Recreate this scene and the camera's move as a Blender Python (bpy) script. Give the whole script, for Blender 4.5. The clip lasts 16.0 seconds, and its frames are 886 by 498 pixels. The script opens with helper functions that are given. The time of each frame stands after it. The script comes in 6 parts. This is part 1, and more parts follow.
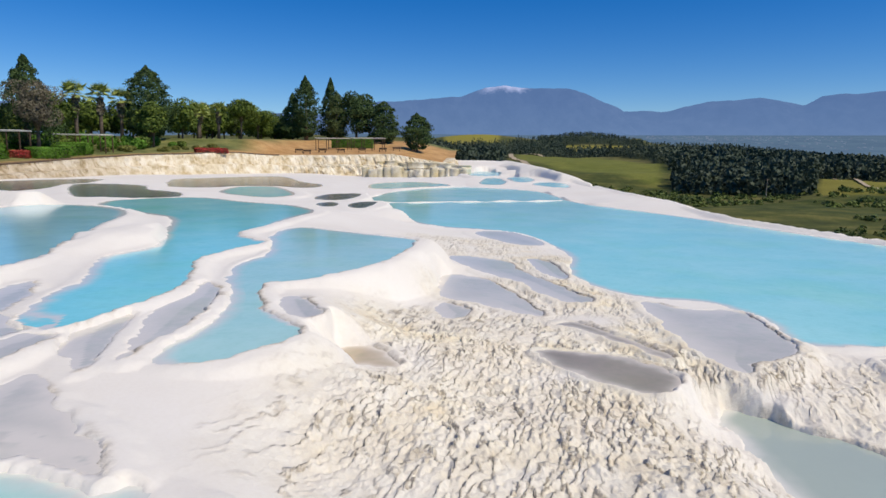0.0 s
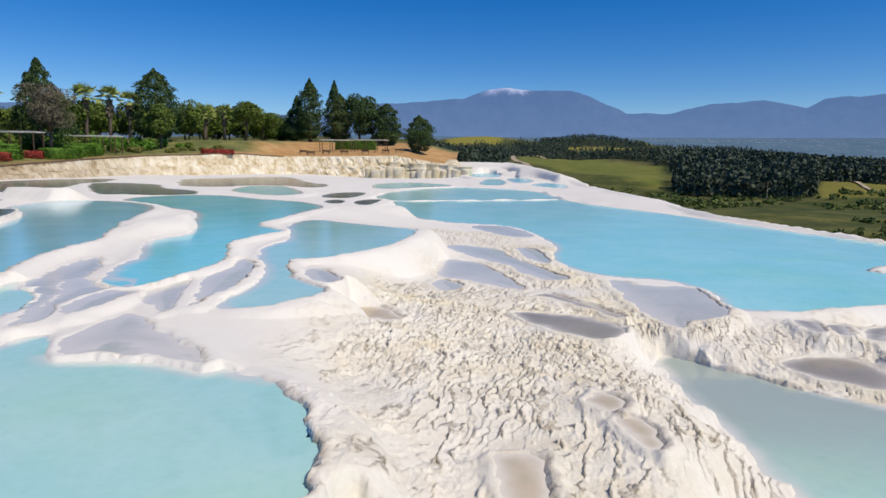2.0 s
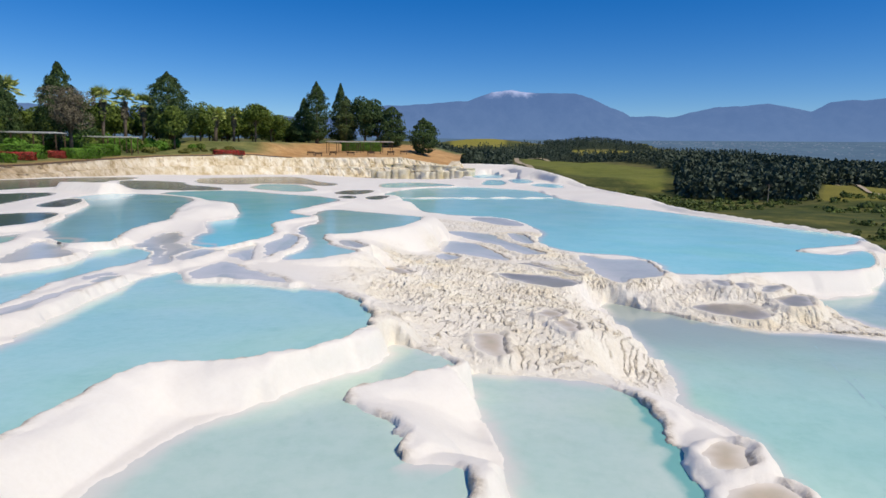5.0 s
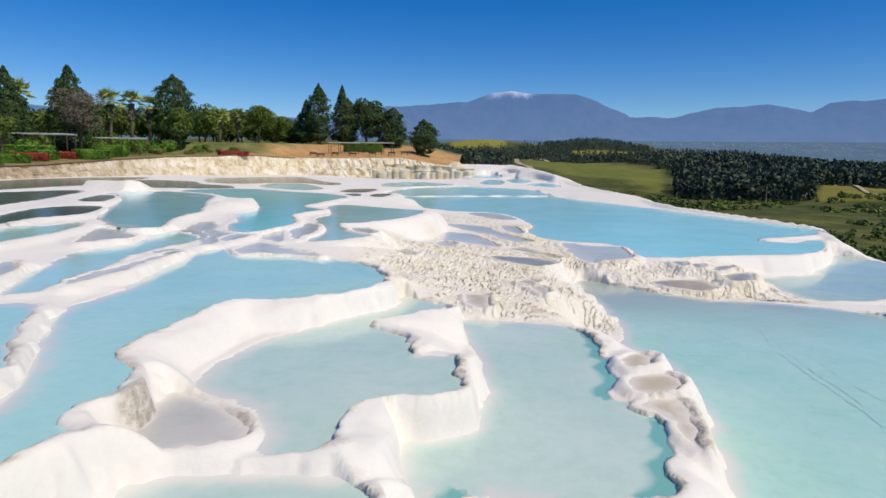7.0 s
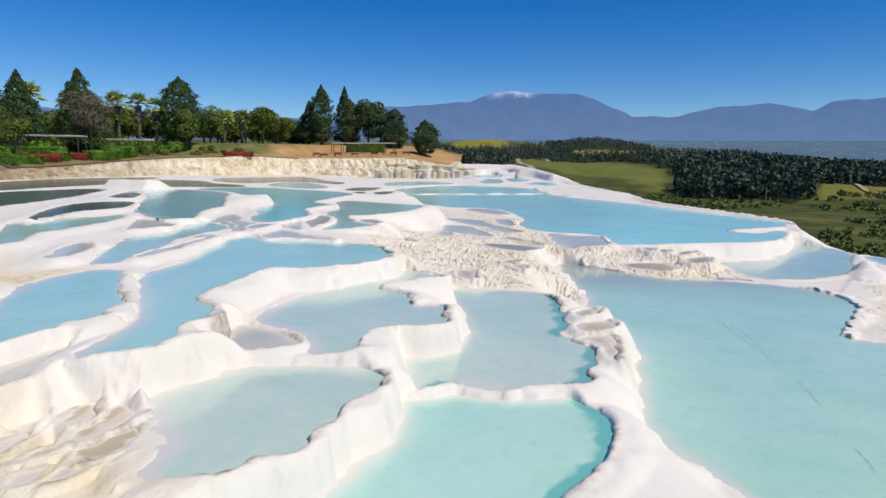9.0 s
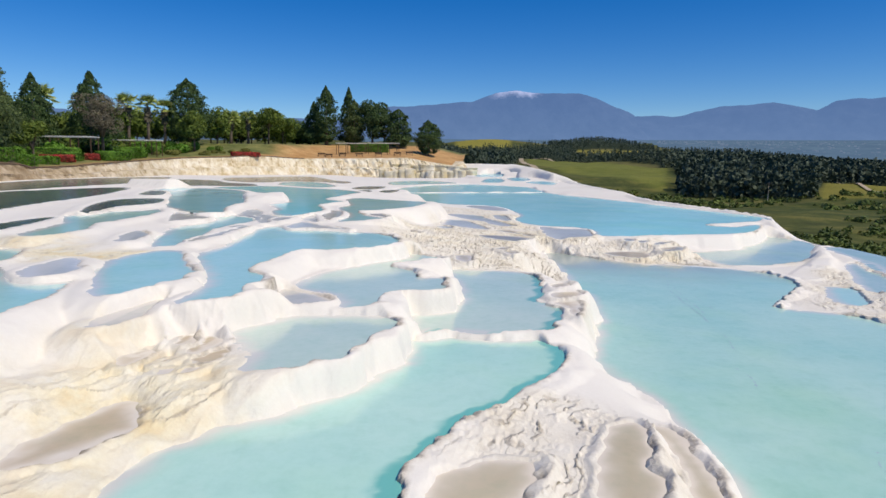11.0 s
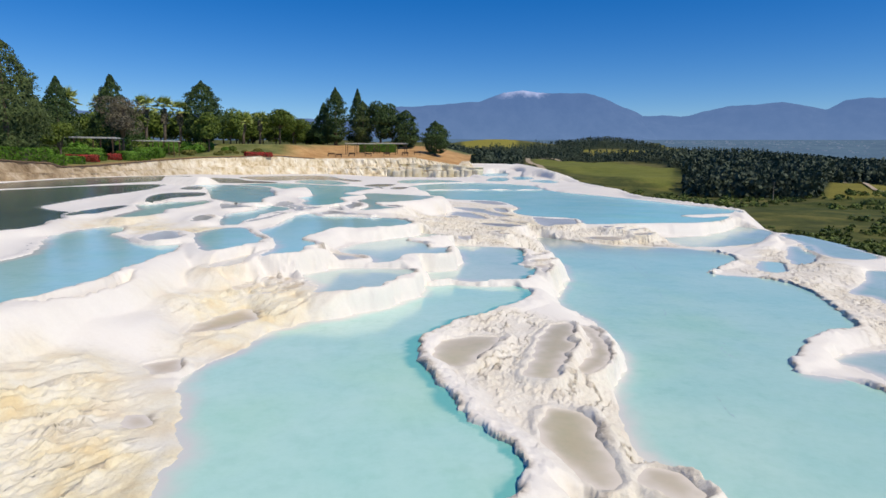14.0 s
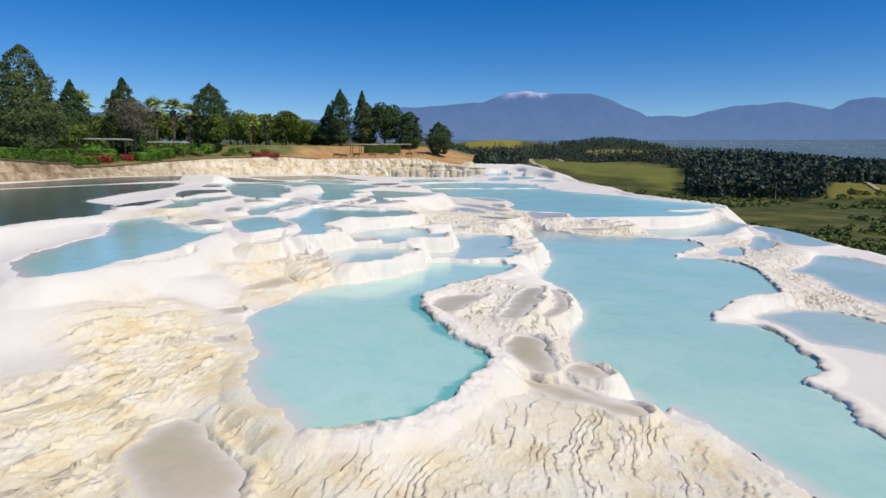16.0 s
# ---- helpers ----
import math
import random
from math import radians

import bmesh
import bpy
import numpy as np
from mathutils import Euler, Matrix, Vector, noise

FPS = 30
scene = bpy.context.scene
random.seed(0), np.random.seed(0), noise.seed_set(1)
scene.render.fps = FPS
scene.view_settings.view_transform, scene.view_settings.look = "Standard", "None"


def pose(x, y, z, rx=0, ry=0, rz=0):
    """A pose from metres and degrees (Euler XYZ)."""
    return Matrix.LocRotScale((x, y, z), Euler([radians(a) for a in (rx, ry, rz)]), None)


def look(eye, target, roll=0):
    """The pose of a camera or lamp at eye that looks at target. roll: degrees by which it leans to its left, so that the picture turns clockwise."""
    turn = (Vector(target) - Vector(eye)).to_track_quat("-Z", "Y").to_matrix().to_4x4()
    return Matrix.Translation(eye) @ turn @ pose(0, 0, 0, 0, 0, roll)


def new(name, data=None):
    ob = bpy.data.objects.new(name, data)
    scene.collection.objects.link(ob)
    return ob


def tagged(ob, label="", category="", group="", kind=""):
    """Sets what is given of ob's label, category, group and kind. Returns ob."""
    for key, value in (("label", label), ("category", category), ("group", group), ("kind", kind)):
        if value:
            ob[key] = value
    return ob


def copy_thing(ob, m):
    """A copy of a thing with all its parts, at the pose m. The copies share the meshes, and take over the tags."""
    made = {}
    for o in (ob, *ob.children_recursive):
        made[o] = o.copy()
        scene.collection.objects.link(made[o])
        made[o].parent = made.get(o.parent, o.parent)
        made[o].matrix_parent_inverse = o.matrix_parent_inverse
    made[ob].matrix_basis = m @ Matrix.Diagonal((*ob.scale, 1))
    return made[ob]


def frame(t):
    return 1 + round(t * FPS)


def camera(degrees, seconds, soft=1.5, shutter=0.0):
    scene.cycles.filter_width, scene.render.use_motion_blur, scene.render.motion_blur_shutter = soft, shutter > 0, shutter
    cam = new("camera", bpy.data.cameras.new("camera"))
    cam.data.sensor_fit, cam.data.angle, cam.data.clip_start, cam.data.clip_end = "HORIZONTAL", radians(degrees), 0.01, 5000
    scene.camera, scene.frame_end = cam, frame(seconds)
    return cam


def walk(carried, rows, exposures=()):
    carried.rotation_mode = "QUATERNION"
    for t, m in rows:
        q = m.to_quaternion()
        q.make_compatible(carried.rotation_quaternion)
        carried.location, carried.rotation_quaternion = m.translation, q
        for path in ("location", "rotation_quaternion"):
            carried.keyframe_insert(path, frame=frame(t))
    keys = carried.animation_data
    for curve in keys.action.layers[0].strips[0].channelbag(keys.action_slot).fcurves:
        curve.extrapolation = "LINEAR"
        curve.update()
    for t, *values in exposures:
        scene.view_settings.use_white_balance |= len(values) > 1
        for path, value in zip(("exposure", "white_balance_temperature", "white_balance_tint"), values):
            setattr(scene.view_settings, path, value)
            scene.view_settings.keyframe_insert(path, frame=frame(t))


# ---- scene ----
cam = camera(70.0, 16.0)
PATH = [
    (0, (1.192, -2.019, 2.225), (1.095, -0.041, 1.944), 0.6),
    (0.5, (1.258, -2.589, 2.216), (1.16, -0.611, 1.937), 0.7),
    (1, (1.32, -3.166, 2.2), (1.221, -1.188, 1.921), 0.7),
    (1.5, (1.385, -3.781, 2.165), (1.284, -1.803, 1.889), 0.7),
    (2, (1.457, -4.405, 2.133), (1.353, -2.427, 1.858), 0.7),
    (2.5, (1.511, -5.036, 2.11), (1.404, -3.057, 1.836), 0.7),
    (3, (1.562, -5.705, 2.085), (1.454, -3.727, 1.813), 0.7),
    (3.5, (1.605, -6.343, 2.05), (1.496, -4.365, 1.777), 0.7),
    (4, (1.65, -7.009, 2.026), (1.538, -5.03, 1.754), 0.8),
    (6.5, (1.876, -10.43, 1.917), (1.761, -8.451, 1.651), 1.0),
    (7, (1.941, -11.103, 1.9), (1.825, -9.124, 1.634), 0.9),
    (7.5, (2.027, -11.75, 1.88), (1.908, -9.771, 1.614), 0.9),
    (8, (2.112, -12.386, 1.865), (1.991, -10.407, 1.598), 0.8),
    (8.5, (2.189, -13.022, 1.851), (2.067, -11.043, 1.584), 0.7),
    (9, (2.261, -13.662, 1.847), (2.139, -11.684, 1.581), 0.7),
    (11.5, (2.538, -16.822, 1.846), (2.402, -14.844, 1.579), 0.6),
    (12, (2.581, -17.494, 1.824), (2.442, -15.517, 1.557), 0.6),
    (12.5, (2.625, -18.178, 1.82), (2.483, -16.201, 1.553), 0.7),
    (13, (2.693, -18.825, 1.801), (2.545, -16.848, 1.533), 0.6),
    (13.5, (2.764, -19.531, 1.772), (2.613, -17.554, 1.506), 0.6),
    (14, (2.842, -20.231, 1.754), (2.688, -18.254, 1.487), 0.6),
    (14.5, (2.935, -20.934, 1.732), (2.779, -18.958, 1.465), 0.6),
    (15, (3.025, -21.651, 1.722), (2.865, -19.675, 1.455), 0.5),
    (15.5, (3.123, -22.339, 1.695), (2.96, -20.364, 1.428), 0.5),
    (16, (3.213, -23.06, 1.667), (3.047, -21.085, 1.402), 0.5),
]
walk(cam, [(t, look(eye, target, roll)) for t, eye, target, roll in PATH])

# ---- light ----
SUN_DIR = Vector((0.52, -0.31, 0.795)).normalized()
world = bpy.data.worlds.new("sky")
scene.world = world
world.use_nodes = True
wn = world.node_tree.nodes
sky = wn.new("ShaderNodeTexSky")
sky.sky_type, sky.sun_disc = "NISHITA", False
sky.sun_elevation = math.asin(SUN_DIR.z)
sky.sun_rotation = math.atan2(SUN_DIR.x, SUN_DIR.y)
sky.altitude, sky.air_density, sky.dust_density, sky.ozone_density = 1200, 1.0, 0.2, 5.0
wn["Background"].inputs["Strength"].default_value = 0.104
tone = wn.new("ShaderNodeHueSaturation")
tone.inputs["Hue"].default_value, tone.inputs["Saturation"].default_value = 0.511, 1.40
world.node_tree.links.new(sky.outputs[0], tone.inputs["Color"])
world.node_tree.links.new(tone.outputs[0], wn["Background"].inputs["Color"])

lamp = bpy.data.lights.new("sun", "SUN")
lamp.energy, lamp.angle, lamp.color = 3.4, radians(0.5), (1.0, 0.89, 0.70)
new("sun", lamp).matrix_world = look(SUN_DIR * 50, (0, 0, 0))
scene.view_settings.exposure = 0.0


# ---- number noise for relief ----
def lattice(ix, iy, seed):
    h = (ix.astype(np.int64) * 374761393 + iy.astype(np.int64) * 668265263 + seed * 974711) & 0x7FFFFFFF
    h = ((h ^ (h >> 13)) * 1274126177) & 0x7FFFFFFF
    return ((h ^ (h >> 16)) & 0xFFFF) / 65535.0


def value_noise(x, y, seed=0):
    ix, iy = np.floor(x), np.floor(y)
    fx, fy = x - ix, y - iy
    fx, fy = fx * fx * (3 - 2 * fx), fy * fy * (3 - 2 * fy)
    a, b = lattice(ix, iy, seed), lattice(ix + 1, iy, seed)
    c, d = lattice(ix, iy + 1, seed), lattice(ix + 1, iy + 1, seed)
    return (a + (b - a) * fx) * (1 - fy) + (c + (d - c) * fx) * fy


def fbm(x, y, seed=0, octaves=4):
    total, amp, s = 0.0, 0.5, 1.0
    for k in range(octaves):
        total = total + amp * (value_noise(x * s, y * s, seed + 17 * k) * 2 - 1)
        amp, s = amp * 0.5, s * 2.03
    return total


def smoothstep(a, b, v):
    t = np.clip((v - a) / (b - a), 0, 1)
    return t * t * (3 - 2 * t)


# ---- materials ----
def material(name):
    m = bpy.data.materials.new(name)
    m.use_nodes = True
    return m, m.node_tree.nodes, m.node_tree.links, m.node_tree.nodes["Principled BSDF"]


def ramp(nodes, stops):
    r = nodes.new("ShaderNodeValToRGB")
    e = r.color_ramp.elements
    while len(e) < len(stops):
        e.new(0.5)
    for el, (p, c) in zip(e, stops):
        el.position, el.color = p, (*c, 1)
    return r


def noise_node(nodes, links, scale, detail=6, rough=0.6, coords=None):
    n = nodes.new("ShaderNodeTexNoise")
    n.inputs["Scale"].default_value, n.inputs["Detail"].default_value, n.inputs["Roughness"].default_value = scale, detail, rough
    if coords is not None:
        links.new(coords, n.inputs["Vector"])
    return n


def world_coords(nodes):
    return nodes.new("ShaderNodeNewGeometry").outputs["Position"]


def mix_colour(nodes, links, fac, a, b, mode="MIX"):
    m = nodes.new("ShaderNodeMix")
    m.data_type, m.blend_type = "RGBA", mode
    for value, socket in ((fac, m.inputs["Factor"]), (a, m.inputs[6]), (b, m.inputs[7])):
        if isinstance(value, bpy.types.NodeSocket):
            links.new(value, socket)
        elif isinstance(value, tuple):
            socket.default_value = (*value, 1)
        else:
            socket.default_value = value
    return m.outputs[2]


def bump(nodes, links, height, strength, distance, bsdf, normal=None):
    b = nodes.new("ShaderNodeBump")
    b.inputs["Strength"].default_value, b.inputs["Distance"].default_value = strength, distance
    links.new(height, b.inputs["Height"])
    if normal is not None:
        links.new(normal, b.inputs["Normal"])
    links.new(b.outputs[0], bsdf.inputs["Normal"])
    return b.outputs[0]


def simple(name, low, high, scale, roughness=0.8, relief=0.3, metal=0.0, distance=0.02):
    m, n, l, p = material(name)
    co = world_coords(n)
    big = noise_node(n, l, scale, 5, 0.6, co)
    fine = noise_node(n, l, scale * 7, 4, 0.7, co)
    r = ramp(n, [(0.3, low), (0.7, high)])
    l.new(big.outputs[0], r.inputs[0])
    f = ramp(n, [(0.3, (0.78, 0.78, 0.78)), (0.7, (1, 1, 1))])
    l.new(fine.outputs[0], f.inputs[0])
    l.new(mix_colour(n, l, 1.0, r.outputs[0], f.outputs[0], "MULTIPLY"), p.inputs["Base Color"])
    p.inputs["Roughness"].default_value, p.inputs["Metallic"].default_value = roughness, metal
    if relief:
        bump(n, l, fine.outputs[0], relief, distance, p)
    return m


def travertine():
    m, n, l, p = material("travertine")
    co = world_coords(n)
    age, gold, wet = (n.new("ShaderNodeAttribute") for _ in range(3))
    age.attribute_name, gold.attribute_name, wet.attribute_name = "age", "sulphur", "silt"
    big, mid, fine = noise_node(n, l, 0.35, 5, 0.6, co), noise_node(n, l, 2.0, 5, 0.55, co), noise_node(n, l, 20, 5, 0.7, co)

    def calc(operation, a, b=0.0, c=0.0):
        m = n.new("ShaderNodeMath")
        m.operation = operation
        for value, socket in zip((a, b, c), m.inputs):
            if isinstance(value, float):
                socket.default_value = value
            else:
                l.new(value, socket)
        return m.outputs[0]

    white = ramp(n, [(0.25, (0.845, 0.80, 0.72)), (0.6, (0.89, 0.855, 0.785))])
    l.new(big.outputs[0], white.inputs[0])
    old = ramp(n, [(0.3, (0.78, 0.71, 0.57)), (0.46, (0.845, 0.785, 0.65)), (0.62, (0.89, 0.845, 0.725))])
    l.new(mid.outputs[0], old.inputs[0])
    yellow = ramp(n, [(0.34, (0.84, 0.69, 0.41)), (0.48, (0.90, 0.81, 0.57)), (0.64, (0.92, 0.875, 0.72))])
    l.new(mid.outputs[0], yellow.inputs[0])
    c = mix_colour(n, l, age.outputs["Fac"], white.outputs[0], old.outputs[0])
    c = mix_colour(n, l, gold.outputs["Fac"], c, yellow.outputs[0])
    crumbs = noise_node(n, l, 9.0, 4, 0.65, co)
    # brown for silt and stains, and for shade painted on rims and dam feet
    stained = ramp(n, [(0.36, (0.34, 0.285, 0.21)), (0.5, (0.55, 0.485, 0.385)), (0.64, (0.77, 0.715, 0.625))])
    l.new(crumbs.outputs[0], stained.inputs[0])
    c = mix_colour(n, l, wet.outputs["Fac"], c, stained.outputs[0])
    scaly = calc("MAXIMUM", age.outputs["Fac"], gold.outputs["Fac"])
    f = ramp(n, [(0.3, (0.90, 0.885, 0.86)), (0.6, (1, 1, 1))])
    l.new(fine.outputs[0], f.inputs[0])
    grain = calc("MULTIPLY_ADD", scaly, 0.6, 0.3)
    l.new(mix_colour(n, l, grain, c, mix_colour(n, l, 1.0, c, f.outputs[0], "MULTIPLY")), p.inputs["Base Color"])
    p.inputs["Roughness"].default_value = 0.75
    p.inputs["Specular IOR Level"].default_value = 0.08
    first = bump(n, l, mid.outputs[0], 0.12, 0.05, p)
    first = bump(n, l, calc("MULTIPLY", crumbs.outputs[0], wet.outputs["Fac"]), 1.0, 0.06, p, first)
    pits = noise_node(n, l, 26.0, 3, 0.6, co)
    second = bump(n, l, calc("MULTIPLY", pits.outputs[0], scaly), 0.7, 0.015, p, first)
    bump(n, l, calc("MULTIPLY", fine.outputs[0], grain), 0.6, 0.025, p, second)
    return m


def water(name, deep, shallow, bed=(0.74, 0.735, 0.68), gloss=0.5):
    """Milky mineral water: the pale bed shows in the shallows, chalky blue where it is deep."""
    m, n, l, p = material(name)
    co = world_coords(n)
    depth = n.new("ShaderNodeAttribute")
    depth.attribute_name = "depth"
    cloud, streak = noise_node(n, l, 0.45, 4, 0.55, co), noise_node(n, l, 2.1, 5, 0.6, co)
    r = ramp(n, [(0.35, deep), (0.68, shallow)])
    l.new(cloud.outputs[0], r.inputs[0])
    s = ramp(n, [(0.30, (0.90, 0.94, 0.93)), (0.46, (0.98, 0.99, 0.99)), (0.6, (1, 1, 1))])
    l.new(streak.outputs[0], s.inputs[0])
    c = mix_colour(n, l, 1.0, r.outputs[0], s.outputs[0], "MULTIPLY")
    grain, specks, tint = noise_node(n, l, 6.0, 6, 0.7, co), noise_node(n, l, 3.2, 9, 0.75, co), noise_node(n, l, 0.33, 3, 0.5, co)
    g = ramp(n, [(0.34, (0.90, 0.95, 0.93)), (0.56, (1, 1, 1))])
    l.new(grain.outputs[0], g.inputs[0])
    c = mix_colour(n, l, 0.8, c, mix_colour(n, l, 1.0, c, g.outputs[0], "MULTIPLY"))
    dark = ramp(n, [(0.0, (1, 1, 1)), (0.68, (1, 1, 1)), (0.74, (0.66, 0.80, 0.78))])
    l.new(specks.outputs[0], dark.inputs[0])
    c = mix_colour(n, l, 1.0, c, dark.outputs[0], "MULTIPLY")
    moss = ramp(n, [(0.50, (1, 1, 1)), (0.68, (0.97, 1.0, 0.90))])
    l.new(tint.outputs[0], moss.inputs[0])
    c = mix_colour(n, l, 1.0, c, moss.outputs[0], "MULTIPLY")
    curve = n.new("ShaderNodeMapRange")
    curve.interpolation_type = "SMOOTHSTEP"
    curve.inputs[1].default_value, curve.inputs[2].default_value = 0.0, 0.24
    l.new(depth.outputs["Fac"], curve.inputs[0])
    cloudy = n.new("ShaderNodeAttribute")
    cloudy.attribute_name = "cloudy"
    c = mix_colour(n, l, cloudy.outputs["Fac"], c, (0.42, 0.47, 0.42))
    chasm = n.new("ShaderNodeMapRange")
    chasm.interpolation_type = "SMOOTHSTEP"
    chasm.inputs[1].default_value, chasm.inputs[2].default_value = 0.62, 0.78
    l.new(depth.outputs["Fac"], chasm.inputs[0])
    c = mix_colour(n, l, chasm.outputs[0], c, (0.38 * deep[0], 0.70 * deep[1], 0.72 * deep[2]))
    l.new(mix_colour(n, l, curve.outputs[0], bed, c), p.inputs["Base Color"])
    p.inputs["Roughness"].default_value = 0.13
    p.inputs["IOR"].default_value = 1.33
    p.inputs["Specular IOR Level"].default_value = gloss
    ripple = noise_node(n, l, 9, 3, 0.5, co)
    bump(n, l, ripple.outputs[0], 0.12, 0.02, p)
    return m


TRAVERTINE = travertine()
WATERS = {
    "blue": water("water_blue", (0.24, 0.74, 0.80), (0.33, 0.80, 0.84)),
    "sky": water("water_sky", (0.30, 0.62, 0.68), (0.38, 0.70, 0.75)),
    "milk": water("water_milk", (0.35, 0.80, 0.80), (0.45, 0.86, 0.85)),
    "aqua": water("water_aqua", (0.45, 0.735, 0.66), (0.55, 0.795, 0.70)),
    "clear": water("water_clear", (0.54, 0.71, 0.64), (0.65, 0.77, 0.69)),
    "green": water("water_green", (0.48, 0.79, 0.705), (0.575, 0.84, 0.75)),
    "pale": water("water_pale", (0.43, 0.74, 0.71), (0.53, 0.79, 0.75)),
    "lilac": water("water_lilac", (0.56, 0.545, 0.51), (0.66, 0.64, 0.595), (0.74, 0.70, 0.64), 0.2),
    "mist": water("water_mist", (0.42, 0.58, 0.57), (0.53, 0.655, 0.63), (0.78, 0.75, 0.69), 0.3),
    # base colour darkened to stand for the reflection of the trees
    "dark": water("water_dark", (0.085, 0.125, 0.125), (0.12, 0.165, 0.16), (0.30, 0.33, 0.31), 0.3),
    "silt": water("water_silt", (0.54, 0.47, 0.335), (0.65, 0.57, 0.43), (0.80, 0.73, 0.63), 0.08),
    "mauve": water("water_mauve", (0.28, 0.25, 0.22), (0.38, 0.34, 0.30), (0.66, 0.61, 0.54), 0.08),
    "sand": water("water_sand", (0.56, 0.45, 0.31), (0.68, 0.57, 0.43), (0.80, 0.74, 0.65), 0.08),
}


# ---- plan of the terraces: water level and shoreline of each pool ----
POOLS = {}


def pool(name, level, shore):
    POOLS[name] = (level + 0.0013 * len(POOLS), shore)


pool("A", -0.05, [(-5.17, 6.40), (-5.63, 7.46), (-6.04, 9.22), (-7.01, 11.19), (-7.20, 12.18), (-6.97, 13.56), (-8.36, 17.36), (-10.17, 21.27), (-12.82, 23.52), (-16.1, 26.7), (-17.0, 30.3), (-14.5, 32.7), (-10.6, 29.7), (-8.0, 28.1), (-5.9, 25.0), (-5.91, 22.01), (-5.92, 18.85), (-5.97, 16.55), (-4.99, 15.28), (-4.44, 14.51), (-4.95, 12.26), (-4.69, 10.70), (-4.02, 9.07), (-3.99, 7.73), (-4.13, 6.74), (-4.26, 5.87), (-4.49, 5.84)])
pool("A2", 0.05, [(-9.10, 6.90), (-10.65, 9.03), (-11.64, 10.69), (-13.11, 14.26), (-15.89, 17.59), (-17.96, 21.76), (-18.18, 24.77), (-16.13, 24.89), (-13.46, 23.13), (-11.84, 20.53), (-10.77, 17.30), (-8.95, 13.14), (-8.20, 11.05), (-7.92, 8.98), (-7.47, 7.18), (-6.86, 5.76), (-7.42, 5.33), (-8.38, 5.96)])
pool("M", -0.12, [(-2.46, 4.82), (-1.74, 4.89), (-1.30, 5.54), (-1.23, 6.38), (-1.87, 7.22), (-2.33, 8.10), (-2.65, 9.31), (-1.88, 10.09), (-0.84, 12.26), (-0.47, 15.45), (-0.96, 16.56), (-3.29, 18.11), (-4.75, 18.95), (-4.77, 16.46), (-3.83, 13.03), (-3.96, 11.26), (-3.35, 9.30), (-2.80, 8.04), (-2.53, 6.33), (-2.64, 5.48)])
pool("s1", -0.14, [(-2.08, 8.38), (-1.68, 8.44), (-1.18, 7.41), (-1.35, 7.10), (-1.74, 7.34)])
pool("s2", -0.10, [(-3.62, 7.08), (-3.60, 8.28), (-3.85, 9.39), (-3.31, 8.77), (-2.92, 7.38), (-2.76, 6.03), (-2.81, 5.14), (-2.91, 4.93)])
pool("s3", -0.12, [(-4.17, 5.72), (-4.27, 6.50), (-4.04, 6.97), (-3.75, 6.75), (-3.49, 5.82), (-3.12, 4.50), (-3.45, 4.77)])
pool("B", -0.18, [(-1.93, -7.53), (-1.51, -7.52), (-1.16, -7.07), (-1.10, -6.79), (-1.35, -6.44), (-1.32, -5.56), (-1.92, -4.73), (-1.89, -3.76), (-1.73, -2.32), (-0.87, -1.95), (0.07, -1.12), (0.22, 0.19), (-0.40, 1.56), (-1.58, 2.40), (-2.71, 2.71), (-3.40, 2.48), (-4.15, 3.27), (-4.39, 2.31), (-3.83, -1.07), (-3.70, -3.06), (-3.14, -4.24), (-2.48, -5.35), (-2.12, -6.25)])
pool("B2", -0.10, [(-3.98, -6.36), (-4.47, -5.47), (-4.80, -4.15), (-4.64, -3.03), (-4.06, -3.14), (-3.47, -4.13), (-2.69, -5.37), (-2.53, -5.86), (-2.53, -6.56), (-2.77, -7.21), (-2.86, -7.64), (-3.21, -7.50)])
pool("P3", -0.10, [(-5.17, -2.27), (-5.92, -0.54), (-6.54, 1.71), (-6.35, 3.49), (-6.90, 5.48), (-6.39, 6.65), (-5.28, 5.05), (-5.19, 3.71), (-5.37, 2.28), (-5.11, 0.62), (-4.63, -1.00), (-4.73, -2.32)])
pool("P4", 0.00, [(-7.14, 2.63), (-7.81, 3.88), (-8.61, 5.68), (-7.89, 5.99), (-7.47, 4.88), (-7.04, 4.42), (-6.61, 4.12), (-6.59, 3.40), (-6.91, 2.89)])
pool("P5", -0.10, [(-4.66, 3.34), (-5.02, 4.13), (-5.41, 5.05), (-5.95, 5.71), (-6.54, 6.28), (-6.89, 8.17), (-6.97, 9.10), (-6.12, 7.66), (-5.81, 6.74), (-5.18, 6.48), (-4.57, 6.16), (-4.73, 5.58), (-4.84, 4.85), (-4.47, 3.91)])
pool("P6", -0.14, [(-3.43, 2.56), (-3.70, 3.42), (-3.58, 4.37), (-2.94, 3.67), (-2.25, 3.11), (-1.49, 2.26), (-1.75, 2.27), (-2.49, 2.55), (-3.05, 2.40)])
pool("K", -0.12, [(-5.27, -12.68), (-4.07, -13.95), (-3.60, -13.89), (-3.40, -12.74), (-3.35, -10.91), (-3.68, -8.43), (-4.12, -6.46), (-4.58, -6.84), (-5.45, -6.38), (-5.83, -5.94), (-6.75, -5.14), (-6.88, -4.55), (-7.27, -3.63), (-7.80, -3.06), (-8.07, -3.44), (-8.09, -4.45), (-7.90, -5.79), (-6.37, -8.25), (-6.08, -9.93)])
